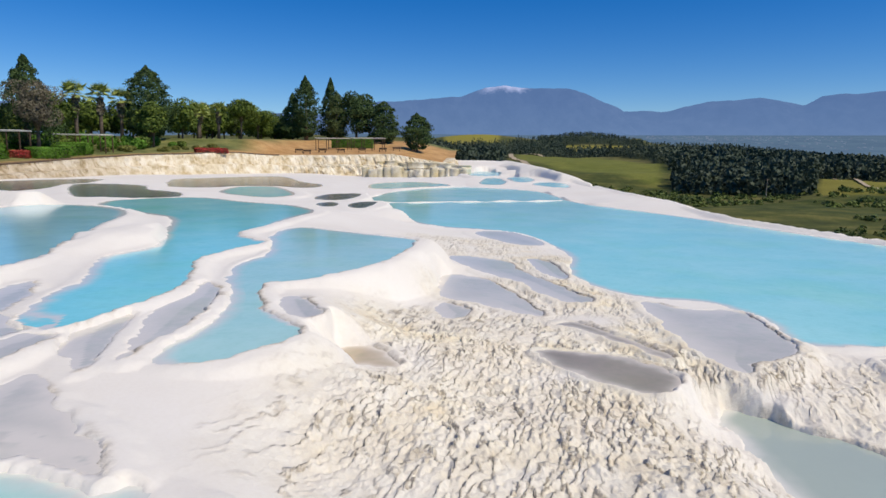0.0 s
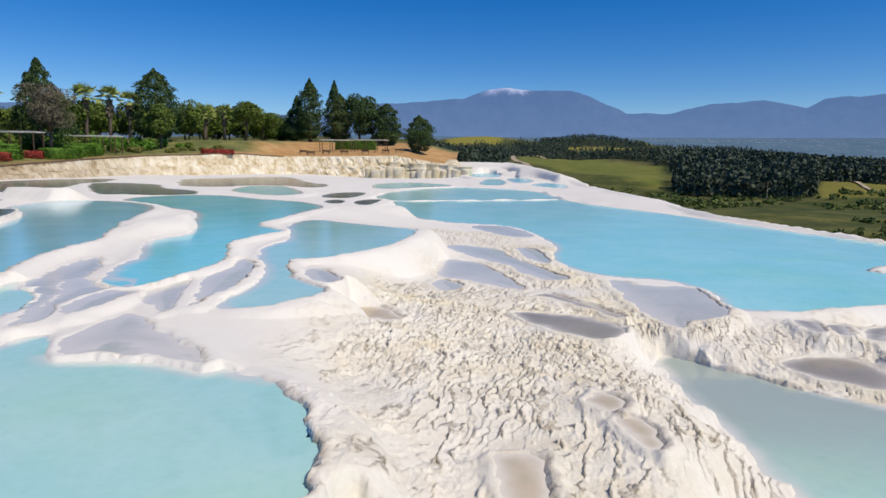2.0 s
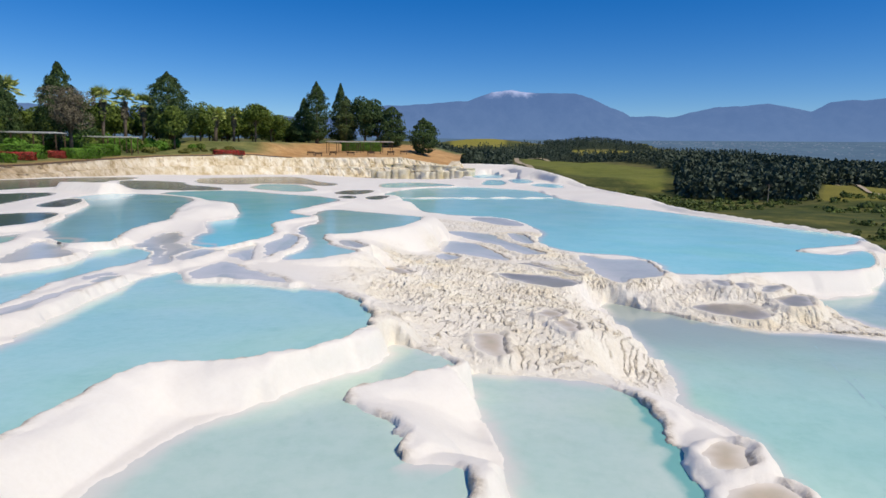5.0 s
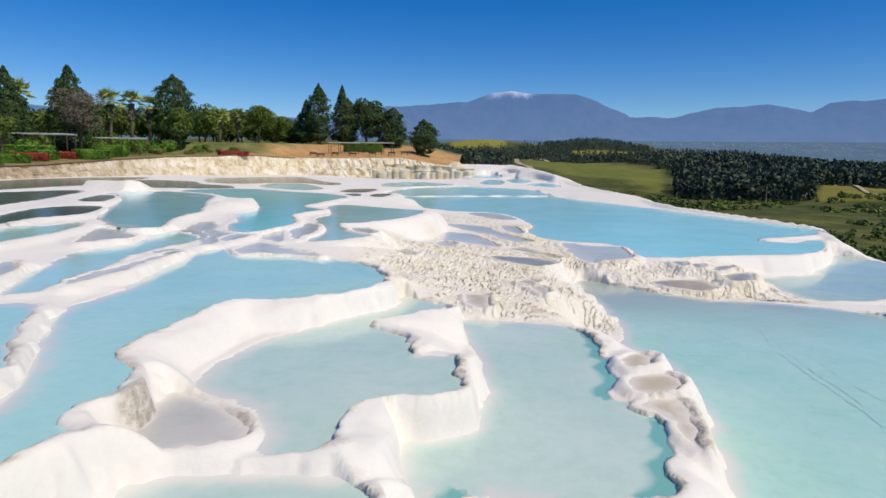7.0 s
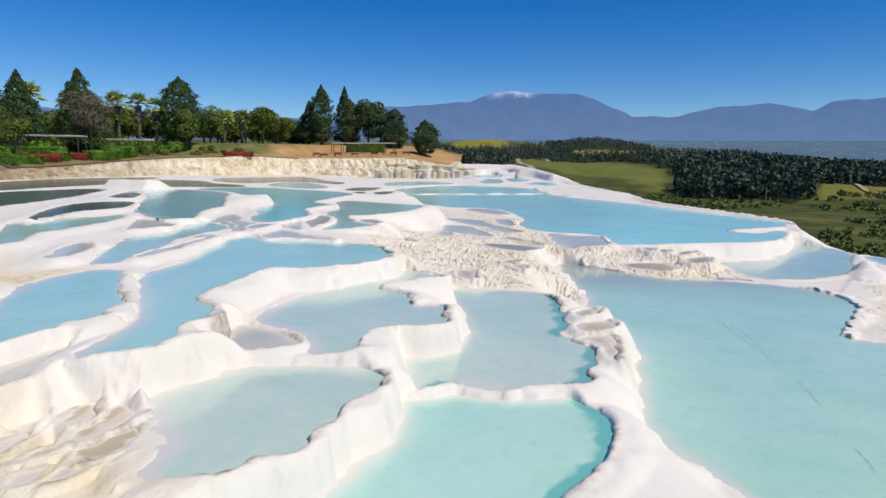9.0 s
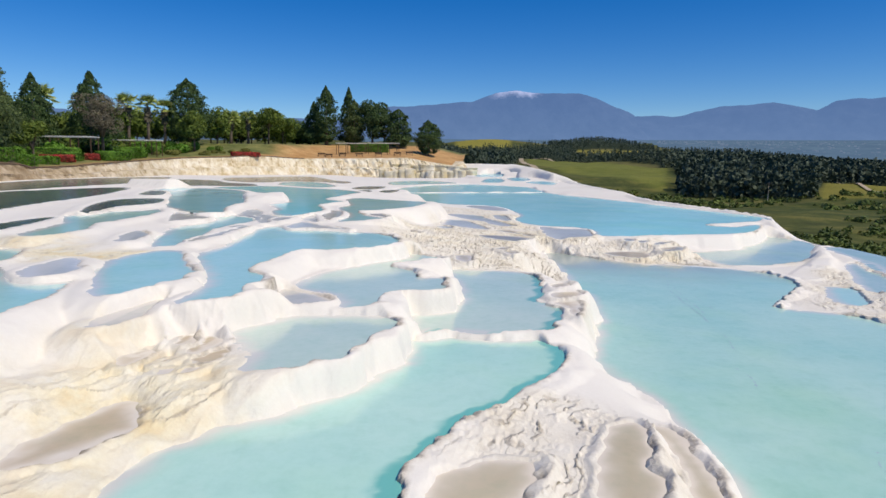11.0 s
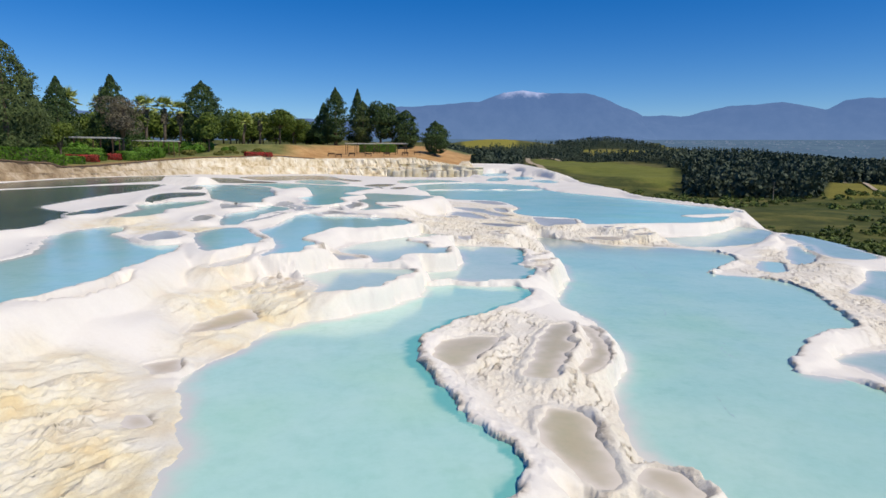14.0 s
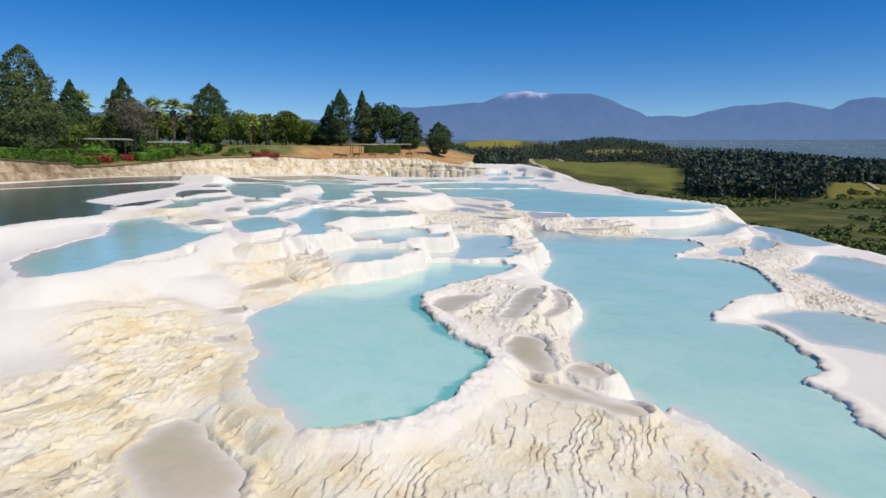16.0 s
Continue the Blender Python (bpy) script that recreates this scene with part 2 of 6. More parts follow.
pool("L", 0.03, [(-21.49, 2.07), (-23.95, 8.14), (-24.19, 12.65), (-23.95, 17.91), (-23.15, 21.43), (-21.43, 24.59), (-17.78, 15.58), (-16.13, 8.77), (-14.82, 4.51), (-13.76, 1.63), (-12.30, 0.24), (-10.69, -0.91), (-9.74, -3.02), (-8.75, -5.12), (-8.87, -6.09), (-9.07, -7.72), (-10.17, -8.40)])
pool("L2", -0.28, [(-34.82, 18.43), (-37.8, 29.2), (-41.2, 40.8), (-43.2, 53.7), (-40.9, 62.8), (-37.5, 60.9), (-31.3, 43.4), (-30.8, 33.8), (-30.1, 25.5), (-30.86, 20.77), (-30.60, 14.07)])
pool("N1", 0.05, [(-8.52, -1.95), (-9.44, 0.84), (-10.75, 3.08), (-10.91, 5.09), (-9.78, 5.34), (-9.61, 6.57), (-8.58, 4.25), (-8.42, 2.21), (-8.39, 0.67), (-7.71, -0.68), (-7.71, -2.07)])
pool("N2", 0.12, [(-10.63, 3.66), (-12.62, 7.51), (-13.47, 10.60), (-12.58, 11.80), (-11.48, 10.21), (-10.75, 7.96), (-11.11, 6.15)])
pool("N3", 0.08, [(-10.28, -1.43), (-10.73, 0.82), (-10.71, 2.26), (-10.28, 1.30), (-9.70, -0.56), (-9.40, -1.57), (-9.68, -2.16)])
pool("U1", -0.10, [(-30.52, 47.78), (-25.65, 46.93), (-21.87, 41.03), (-17.89, 37.52), (-16.10, 32.57), (-19.70, 32.91), (-21.83, 33.74)])
pool("U2", -0.60, [(-26.92, 56.10), (-35.07, 74.66), (-33.59, 81.17), (-28.55, 90.66), (-19.05, 70.20), (-15.32, 63.95), (-14.79, 57.68), (-20.28, 60.26), (-23.41, 55.94)])
pool("U3", -0.30, [(-16.63, 42.48), (-18.02, 47.49), (-18.35, 51.26), (-15.87, 50.84), (-11.55, 41.28), (-11.87, 37.81), (-13.63, 38.90)])
pool("C", -0.92, [(6.88, 9.07), (8.15, 8.92), (10.15, 9.62), (12.66, 10.44), (14.24, 12.44), (15.38, 14.89), (13.83, 13.69), (13.04, 14.82), (16.53, 17.39), (17.77, 20.38), (15.9, 25.4), (14.3, 30.6), (11.7, 37.4), (8.5, 46.2), (7.0, 62.1), (-0.3, 69.5), (-5.3, 61.4), (-6.8, 49.1), (-4.9, 39.6), (-1.3, 28.8), (2.3, 26.0), (3.98, 21.80), (4.47, 18.84), (3.93, 15.05), (4.92, 12.72), (6.49, 12.16), (7.01, 10.42)])
pool("bay", -0.90, [(4.95, 11.90), (5.76, 11.30), (6.50, 11.30), (6.85, 10.80), (6.72, 9.76), (6.72, 8.71), (6.25, 8.08), (5.56, 7.64), (5.25, 7.30), (4.95, 8.29), (4.86, 10.20)])
pool("J", -1.42, [(10.20, 8.10), (11.20, 8.70), (12.55, 9.50), (13.60, 11.20), (15.10, 14.00), (15.90, 14.10), (16.40, 12.20), (15.90, 10.60), (15.10, 9.30), (14.30, 7.70), (13.50, 6.60), (12.20, 5.42), (11.20, 5.15), (10.50, 5.25), (10.20, 6.30)])
pool("H", -1.35, [(4.55, 6.60), (4.95, 7.00), (5.62, 6.30), (6.30, 5.60), (7.00, 5.00), (7.70, 4.55), (8.90, 4.40), (10.88, 3.31), (10.81, 1.02), (9.18, -1.42), (10.38, -2.13), (10.75, -3.55), (10.44, -5.50), (10.00, -7.53), (8.97, -8.24), (7.83, -9.78), (7.45, -10.54), (8.12, -11.05), (8.27, -11.85), (8.19, -12.69), (8.12, -13.27), (7.83, -13.83), (7.47, -14.15), (7.59, -14.55), (7.65, -14.93), (7.56, -15.47), (7.51, -16.09), (7.54, -17.18), (6.40, -17.60), (5.55, -15.51), (5.34, -15.42), (5.11, -15.42), (5.08, -15.13), (4.91, -14.58), (4.70, -14.07), (4.51, -13.73), (4.47, -12.92), (4.55, -11.76), (4.92, -10.48), (4.92, -9.48), (4.81, -7.67), (4.34, -6.28), (4.51, -4.94), (4.87, -3.35), (4.97, -2.16), (5.01, -0.68), (4.61, 0.42), (4.84, 1.68), (4.74, 3.47), (4.62, 5.70)])
pool("D", -0.50, [(-0.99, -4.85), (-1.08, -3.89), (-0.87, -2.86), (-0.17, -1.84), (0.55, -0.78), (0.61, -0.10), (1.35, -0.68), (1.42, -1.00), (1.04, -1.40), (0.51, -1.75), (0.40, -2.10), (0.94, -2.74), (1.20, -3.41), (1.63, -3.59), (1.71, -4.48), (1.57, -4.75), (1.01, -5.00), (0.71, -5.50), (0.79, -6.09), (0.44, -6.20), (0.18, -6.20), (0.09, -5.87), (-0.19, -5.46), (-0.60, -5.13)])
pool("d1", -0.49, [(-1.07, -6.23), (-1.21, -5.58), (-1.14, -5.05), (-0.67, -5.31), (-0.29, -5.62), (-0.10, -5.97), (-0.15, -6.17), (-0.59, -6.26)])
pool("E", -0.89, [(1.63, -0.12), (2.86, -0.15), (3.71, -0.75), (3.73, -2.00), (3.71, -3.04), (3.55, -3.59), (3.99, -4.19), (3.87, -4.90), (3.67, -5.41), (3.63, -5.85), (3.32, -6.12), (2.62, -6.25), (2.42, -6.21), (1.93, -6.10), (1.49, -6.30), (1.26, -5.53), (1.16, -5.04), (1.77, -4.57), (2.04, -3.58), (1.89, -1.98), (1.56, -1.01)])
pool("c1", -0.80, [(3.97, -2.47), (4.18, -2.19), (4.31, -2.30), (4.26, -2.68), (3.98, -2.75)])
pool("c2", -0.83, [(3.98, -3.08), (4.36, -2.88), (4.50, -3.13), (4.30, -3.55), (3.85, -3.59)])
pool("c3", -0.86, [(3.81, -3.92), (4.31, -3.74), (4.28, -4.17), (4.26, -4.69), (4.17, -5.03), (4.05, -4.91), (4.05, -4.42)])
pool("G", -0.61, [(-0.34, -9.19), (-0.46, -8.61), (-0.87, -8.03), (-1.11, -7.68), (-0.86, -7.07), (-0.51, -6.65), (0.32, -6.47), (0.94, -6.51), (1.17, -7.06), (1.06, -7.48), (0.88, -7.72), (0.78, -8.38), (0.79, -8.61), (0.47, -8.94), (0.03, -9.21)])
pool("F", -0.97, [(-0.98, -12.66), (-0.75, -11.74), (-0.50, -10.36), (0.39, -9.42), (1.24, -7.99), (1.41, -7.39), (1.44, -6.47), (1.93, -6.18), (2.42, -6.28), (2.96, -6.25), (3.31, -6.20), (3.49, -6.38), (3.63, -6.74), (3.65, -7.19), (3.43, -7.96), (2.29, -9.69), (1.77, -10.92), (1.88, -11.88), (2.30, -13.05), (2.58, -13.69), (3.11, -14.63), (3.12, -15.11), (2.86, -15.78), (2.70, -16.34), (2.44, -16.79), (2.02, -17.09), (1.59, -17.21), (1.33, -17.27), (1.19, -17.04), (0.74, -16.63), (0.25, -15.96), (0.07, -15.34), (0.04, -14.85), (-0.48, -14.05)])
pool("i1", -1.00, [(2.06, -11.60), (2.12, -10.83), (2.95, -10.34), (2.96, -10.73), (2.56, -11.85), (2.31, -11.95)])
pool("i2", -1.02, [(3.36, -12.00), (3.66, -10.50), (3.85, -9.65), (4.20, -9.39), (4.17, -10.10), (3.76, -12.00), (3.50, -12.30)])
pool("i3", -1.10, [(4.08, -11.60), (4.42, -10.75), (4.40, -9.30), (4.70, -9.75), (4.60, -10.96), (4.25, -11.70)])
pool("i4", -1.10, [(3.38, -13.91), (3.53, -13.15), (3.93, -13.24), (4.02, -13.94), (3.92, -14.90), (3.60, -14.60)])
pool("i5", -1.18, [(3.56, -14.96), (4.02, -15.10), (4.45, -15.48), (4.88, -15.79), (4.94, -16.04), (4.82, -16.14), (4.38, -15.86), (3.78, -15.37)])
pool("rd", -1.14, [(-0.22, -17.71), (-0.27, -17.35), (-0.09, -16.77), (0.57, -17.39), (0.87, -17.71), (1.02, -18.01), (1.10, -18.37), (0.39, -18.40)])
pool("R1", -1.50, [(12.19, -3.28), (12.40, -3.90), (12.21, -5.21), (12.00, -6.50), (12.30, -8.20), (13.40, -7.00), (15.20, -3.00), (15.46, -0.72), (14.80, 0.50), (13.44, -1.72)])
pool("R2", -1.55, [(8.62, -9.27), (8.85, -9.79), (9.00, -10.46), (8.95, -11.15), (9.40, -11.60), (10.60, -12.30), (11.30, -10.80), (10.80, -8.90), (10.20, -8.55), (9.43, -8.76)])
pool("k2", -0.50, [(-3.47, -12.30), (-3.62, -11.23), (-3.56, -10.45), (-3.34, -10.12), (-3.08, -10.72), (-3.08, -11.50), (-3.14, -12.06), (-3.28, -12.52)])
pool("y1", -0.86, [(-1.69, -11.36), (-1.24, -11.09), (-1.01, -10.36), (-1.30, -9.78), (-1.59, -9.85), (-1.70, -10.36), (-1.78, -10.89)])
pool("q1", -0.66, [(-1.60, -8.30), (-1.68, -7.91), (-1.58, -7.77), (-1.48, -8.04), (-1.48, -8.30)])
pool("q2", -0.70, [(-1.34, -8.52), (-1.32, -8.25), (-1.29, -7.85), (-1.17, -7.95), (-1.16, -8.30), (-1.21, -8.56)])
pool("q3", -0.74, [(-1.08, -8.80), (-1.04, -8.49), (-0.95, -8.19), (-0.80, -8.36), (-0.85, -8.72), (-0.94, -8.90)])
pool("q4", -0.76, [(-1.56, -9.09), (-1.55, -8.74), (-1.46, -8.49), (-1.36, -8.72), (-1.39, -9.02), (-1.46, -9.15)])
pool("q5", -0.66, [(-1.93, -8.70), (-1.95, -8.34), (-1.83, -8.22), (-1.77, -8.50), (-1.83, -8.73)])
pool("y3", -1.00, [(-1.15, -14.02), (-0.75, -13.96), (-0.60, -14.25), (-0.83, -14.40)])
pool("s4", -0.12, [(-4.45, 4.20), (-4.68, 4.80), (-4.61, 5.58), (-4.38, 5.92), (-4.15, 5.50), (-4.17, 4.67), (-4.18, 3.95)])
pool("s5", -0.12, [(-4.65, 1.39), (-4.94, 2.03), (-4.86, 2.38), (-4.66, 2.27), (-4.50, 1.77)])
pool("s6", -0.12, [(-4.48, -1.89), (-4.67, -0.83), (-4.65, 1.72), (-4.46, 1.75), (-4.33, -0.64)])
pool("N4", 0.14, [(-14.49, 14.15), (-15.81, 17.78), (-14.44, 16.07), (-13.32, 13.32)])
pool("N5", -0.06, [(-6.04, -2.17), (-6.66, -0.61), (-6.59, -0.02), (-5.86, -1.29), (-5.57, -2.44)])
pool("N6", -0.10, [(-5.29, -6.23), (-5.44, -5.40), (-5.46, -4.66), (-4.94, -5.11), (-4.40, -6.05), (-4.55, -6.54), (-4.79, -6.63)])
pool("k4", -0.34, [(-2.60, -8.52), (-2.70, -7.58), (-2.62, -7.05), (-2.30, -6.95), (-2.27, -7.74), (-2.30, -8.47)])
pool("t7", -0.40, [(-7.4, 32.8), (-7.3, 34.5), (-6.6, 33.0), (-6.6, 31.4)])
pool("t8", -0.85, [(-9.4, 64.1), (-10.3, 74.3), (-6.5, 80.1), (-2.0, 71.8), (-5.8, 65.4), (-7.8, 61.8)])
pool("R5", -1.45, [(12.65, 1.12), (13.70, 3.50), (14.70, 5.60), (15.30, 6.00), (14.30, 3.11), (13.06, 1.04)])
pool("f1", -0.78, [(1.67, 1.35), (2.10, 1.46), (2.20, 0.84), (2.08, 0.28), (1.85, 0.51)])
pool("f2", -0.76, [(2.77, 2.98), (3.01, 3.22), (3.24, 3.02), (3.19, 2.70), (3.04, 2.54), (2.85, 2.74)])
pool("f3", -0.93, [(2.23, 8.02), (2.99, 7.99), (3.60, 7.70), (4.15, 6.95), (3.75, 6.25), (3.20, 6.42), (2.64, 7.10)])
pool("f4", -0.74, [(-0.85, 7.35), (-0.34, 7.45), (0.15, 6.52), (-0.35, 6.50), (-0.80, 6.60)])
pool("f5", -0.96, [(0.30, 14.60), (0.85, 14.80), (1.60, 14.10), (2.19, 12.40), (2.63, 10.60), (2.12, 10.74), (1.45, 11.43), (0.50, 12.20)])
pool("f6", -0.94, [(0.50, 17.90), (1.23, 17.89), (2.09, 17.10), (2.62, 15.20), (3.24, 13.60), (3.81, 12.05), (3.30, 11.70), (2.79, 12.64), (2.40, 13.94), (1.30, 15.60)])
pool("b1", -1.29, [(6.75, 6.30), (7.30, 6.75), (7.92, 6.70), (8.20, 6.40), (8.25, 5.85), (7.75, 5.10), (7.28, 5.25), (6.88, 5.70)])
pool("R3", -1.40, [(16.30, 10.10), (16.84, 8.93), (16.45, 4.20), (15.82, 2.21), (14.75, 2.35), (14.95, 4.49), (15.60, 6.42), (15.90, 8.60)])
pool("R4", -1.45, [(11.07, -0.37), (11.72, 1.34), (12.30, 1.20), (11.76, -0.39), (11.25, -0.93)])
pool("t1", -0.75, [(0.2, 124.3), (2.7, 150.7), (5.7, 145.7), (5.4, 117.6), (2.4, 111.6)])
pool("t2", -0.75, [(2.2, 78.5), (3.5, 97.5), (5.3, 92.3), (4.3, 75.3), (2.9, 72.8)])
pool("t3", -0.70, [(6.6, 97.3), (9.2, 105.4), (9.3, 89.7), (7.1, 81.3)])
pool("t4", -0.78, [(8.6, 75.8), (10.3, 82.7), (12.2, 79.2), (11.1, 68.1), (9.5, 70.8)])
pool("t5", -0.50, [(-9.0, 39.0), (-9.3, 43.7), (-7.7, 45.0), (-7.2, 41.0), (-7.6, 38.0)])
pool("t6", -0.40, [(-5.5, 32.2), (-5.4, 34.4), (-4.7, 34.6), (-4.7, 30.4)])
pool("f7", -0.93, [(0.45, 11.20), (0.70, 11.30), (1.19, 10.33), (0.75, 10.03), (0.45, 10.60)])
pool("f8", -0.93, [(1.39, 24.60), (2.67, 24.80), (3.70, 21.60), (3.20, 20.90), (2.32, 22.00)])
pool("f9", -0.93, [(2.95, 17.50), (3.50, 16.60), (3.63, 14.40), (3.14, 15.10)])
pool("fa", -0.95, [(2.69, 9.70), (3.16, 9.50), (3.54, 8.85), (4.07, 8.05), (4.30, 7.80), (4.24, 8.30), (3.70, 9.10), (3.21, 9.90)])
pool("b2", -1.16, [(8.70, 6.70), (9.35, 7.20), (9.55, 6.75), (9.10, 5.90), (8.60, 5.90)])
pool("e1", -1.00, [(7.74, 8.00), (8.07, 8.05), (7.96, 7.34), (7.70, 7.28)])
pool("e2", -1.03, [(8.20, 7.85), (8.56, 7.95), (8.30, 7.20), (8.05, 7.34)])
pool("e3", -1.08, [(8.93, 7.80), (9.43, 7.98), (8.80, 7.00), (8.62, 7.20)])
pool("fb", -0.79, [(3.07, 2.46), (3.29, 2.40), (3.40, 2.05), (3.35, 1.75), (3.20, 1.75)])
pool("i6", -1.16, [(4.25, -14.75), (4.35, -14.50), (4.58, -14.60), (4.67, -14.93), (4.50, -15.02)])
pool("y5", -0.65, [(-1.48, -8.37), (-1.32, -8.32), (-1.47, -7.92), (-1.56, -8.02), (-1.55, -8.28)])
pool("y6", -0.67, [(-1.24, -8.66), (-1.09, -8.53), (-1.00, -8.15), (-1.07, -7.94), (-1.37, -7.81), (-1.26, -8.24), (-1.32, -8.51)])
pool("y7", -0.70, [(-0.96, -8.99), (-0.86, -8.79), (-0.76, -8.52), (-0.79, -8.22), (-0.98, -8.35), (-1.04, -8.66), (-1.06, -8.84)])
pool("y8", -0.69, [(-1.82, -9.12), (-1.67, -8.89), (-1.70, -8.56), (-1.84, -8.55), (-2.05, -8.83)])
pool("y9", -0.71, [(-1.47, -9.06), (-1.35, -8.91), (-1.37, -8.79), (-1.49, -8.85)])
pool("ya", -0.71, [(-1.24, -9.35), (-1.13, -9.29), (-1.16, -9.14), (-1.27, -9.21)])
pool("yb", -0.71, [(-1.01, -9.33), (-0.88, -9.17), (-0.89, -9.05), (-1.04, -9.11)])
pool("y4", -1.00, [(-1.56, -12.61), (-1.30, -12.36), (-1.12, -12.75), (-1.33, -12.91)])


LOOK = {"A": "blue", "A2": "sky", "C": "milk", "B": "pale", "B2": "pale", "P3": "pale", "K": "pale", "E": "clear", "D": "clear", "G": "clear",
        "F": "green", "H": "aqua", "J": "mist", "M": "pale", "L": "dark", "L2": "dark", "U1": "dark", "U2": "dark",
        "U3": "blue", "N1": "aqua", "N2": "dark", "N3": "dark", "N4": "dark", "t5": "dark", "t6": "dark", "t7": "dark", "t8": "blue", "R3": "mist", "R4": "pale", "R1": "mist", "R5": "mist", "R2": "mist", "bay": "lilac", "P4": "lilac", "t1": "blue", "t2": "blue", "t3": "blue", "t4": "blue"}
TALL = ("B", "D", "E", "F", "G", "H")
SILT = ("f1", "f2", "fb", "f3", "f4", "fa", "b1", "b2", "e1", "e2", "e3", "c1", "c2", "c3", "i1", "i2", "i3", "i4", "i5", "i6", "d1", "rd", "y1", "y3", "y4", "y5", "y6", "y7", "y8", "y9", "ya", "yb", "q1", "q2", "q3", "q4", "q5")
MAUVE = ("f3", "fa", "b1", "b2", "e1", "e2", "e3")


def shoreline(points, steps):
    """A closed smooth curve through the corner points."""
    pts, out = [Vector(p) for p in points], []
    for k in range(len(pts)):
        a, b, c, d = pts[k - 1], pts[k], pts[(k + 1) % len(pts)], pts[(k + 2) % len(pts)]
        for s in range(steps):
            t = s / steps
            out.append(0.5 * (2 * b + (c - a) * t + (2 * a - 5 * b + 4 * c - d) * t * t + (3 * b - a - 3 * c + d) * t ** 3))
    return np.array([(p.x, p.y) for p in out])


def signed_distance(x, y, poly):
    """Distance to a closed line, negative inside it."""
    best, inside = np.full(x.shape, 1e9), np.zeros(x.shape, bool)
    for (ax, ay), (bx, by) in zip(poly, np.roll(poly, -1, 0)):
        dx, dy = bx - ax, by - ay
        t = np.clip(((x - ax) * dx + (y - ay) * dy) / (dx * dx + dy * dy + 1e-9), 0, 1)
        best = np.minimum(best, (x - ax - t * dx) ** 2 + (y - ay - t * dy) ** 2)
        if abs(dy) > 1e-9:
            inside ^= ((ay > y) != (by > y)) & (x < dx * (y - ay) / dy + ax)
    return np.where(inside, -1, 1) * np.sqrt(best)


def spacing(a, b, fine_a, fine_b, step, low_growth, high_growth, most):
    """Grid lines, close together between fine_a and fine_b and wider apart beyond."""
    mid = list(np.arange(fine_a, fine_b + step / 2, step))
    s, v = step, mid[-1]
    while v < b:
        s = min(s * high_growth, most)
        v += s
        mid.append(v)
    s, v = step, mid[0]
    while v > a:
        s = min(s * low_growth, most)
        v -= s
        mid.insert(0, v)
    return np.array(mid)


def sheet(name, X, Y, Z, mat, attributes=(), keep=None):
    """A mesh over a grid of points; keep: which of its cells are built."""
    rows, cols = X.shape
    idx = np.arange(rows * cols).reshape(rows, cols)
    quads = np.stack([idx[:-1, :-1], idx[:-1, 1:], idx[1:, 1:], idx[1:, :-1]], -1).reshape(-1, 4)
    if keep is not None:
        quads = quads[keep.ravel()]
    used, quads = np.unique(quads, return_inverse=True)
    quads = quads.reshape(-1, 4)
    co = np.stack([X.ravel()[used], Y.ravel()[used], Z.ravel()[used]], -1)
    me = bpy.data.meshes.new(name)
    me.vertices.add(len(co))
    me.vertices.foreach_set("co", co.astype(np.float32).ravel())
    me.loops.add(quads.size)
    me.loops.foreach_set("vertex_index", quads.astype(np.int32).ravel())
    me.polygons.add(len(quads))
    me.polygons.foreach_set("loop_start", np.arange(0, quads.size, 4, dtype=np.int32))
    me.polygons.foreach_set("loop_total", np.full(len(quads), 4, dtype=np.int32))
    me.polygons.foreach_set("use_smooth", np.ones(len(quads), bool))
    me.update()
    for key, values in attributes:
        me.attributes.new(key, "FLOAT", "POINT").data.foreach_set("value", values.ravel()[used].astype(np.float32))
    me.materials.append(mat)
    return new(name, me)


gx = spacing(-130, 40, -2.6, 5.2, 0.037, 1.0165, 1.0145, 0.9)
gy = spacing(-60, 190, -18.4, 8.6, 0.048, 1.06, 1.0135, 0.9)
X, Y = np.meshgrid(gx, gy)
CELL = np.maximum(np.gradient(gx)[None, :], np.gradient(gy)[:, None])

# heights between the pools: known spots on the slopes, and the shores
HEAD_SPOTS = [(0.3, 9, -0.72), (1.7, 6, -0.84), (2.2, 1, -0.75), (3.2, 2.5, -0.88), (4.3, 1.2, -1.33), (3.7, 14.4, -0.8), (4.4, 17.7, -0.84), (5.5, 5, -1.2), (1, 11.5, -0.95),
              (0.5, 3.5, -0.62), (-1, 6, -0.4), (6.6, 7.2, -1.08), (5.2, 6.9, -0.96), (5.0, 7.7, -0.9), (5.7, 6.7, -1.0), (4.7, 7.2, -0.94), (6.2, 5.4, -1.15), (-7.8, 15.3, 0.36),
              (-8.4, 13.6, 0.3), (-8.6, 12, 0.22)]
LEDGE_SPOTS = [(-2, -10, -0.6), (-3, -12, -0.36), (-2.3, -11.5, -0.52), (-3.2, -14.2, -0.42), (-2.2, -13.2, -0.62), (-2.4, -10.3, -0.45), (-1.5, -13, -0.85), (-1.3, -14, -0.85), (-0.85, -13.6, -0.86),
               (-0.75, -14.6, -0.88), (-0.6, -15.3, -0.9), (-0.2, -16.0, -0.95), (0.35, -16.5, -1.0), (-1.1, -15.4, -0.9), (-1.8, -16.8, -1.0), (-2.5, -16, -0.85), (0.5, -18, -1.1), (3, -18, -1.15),
               (5, -17, -1.3), (2, -20, -1.35), (-4, -18, -0.6), (-2, -21, -1.15)]
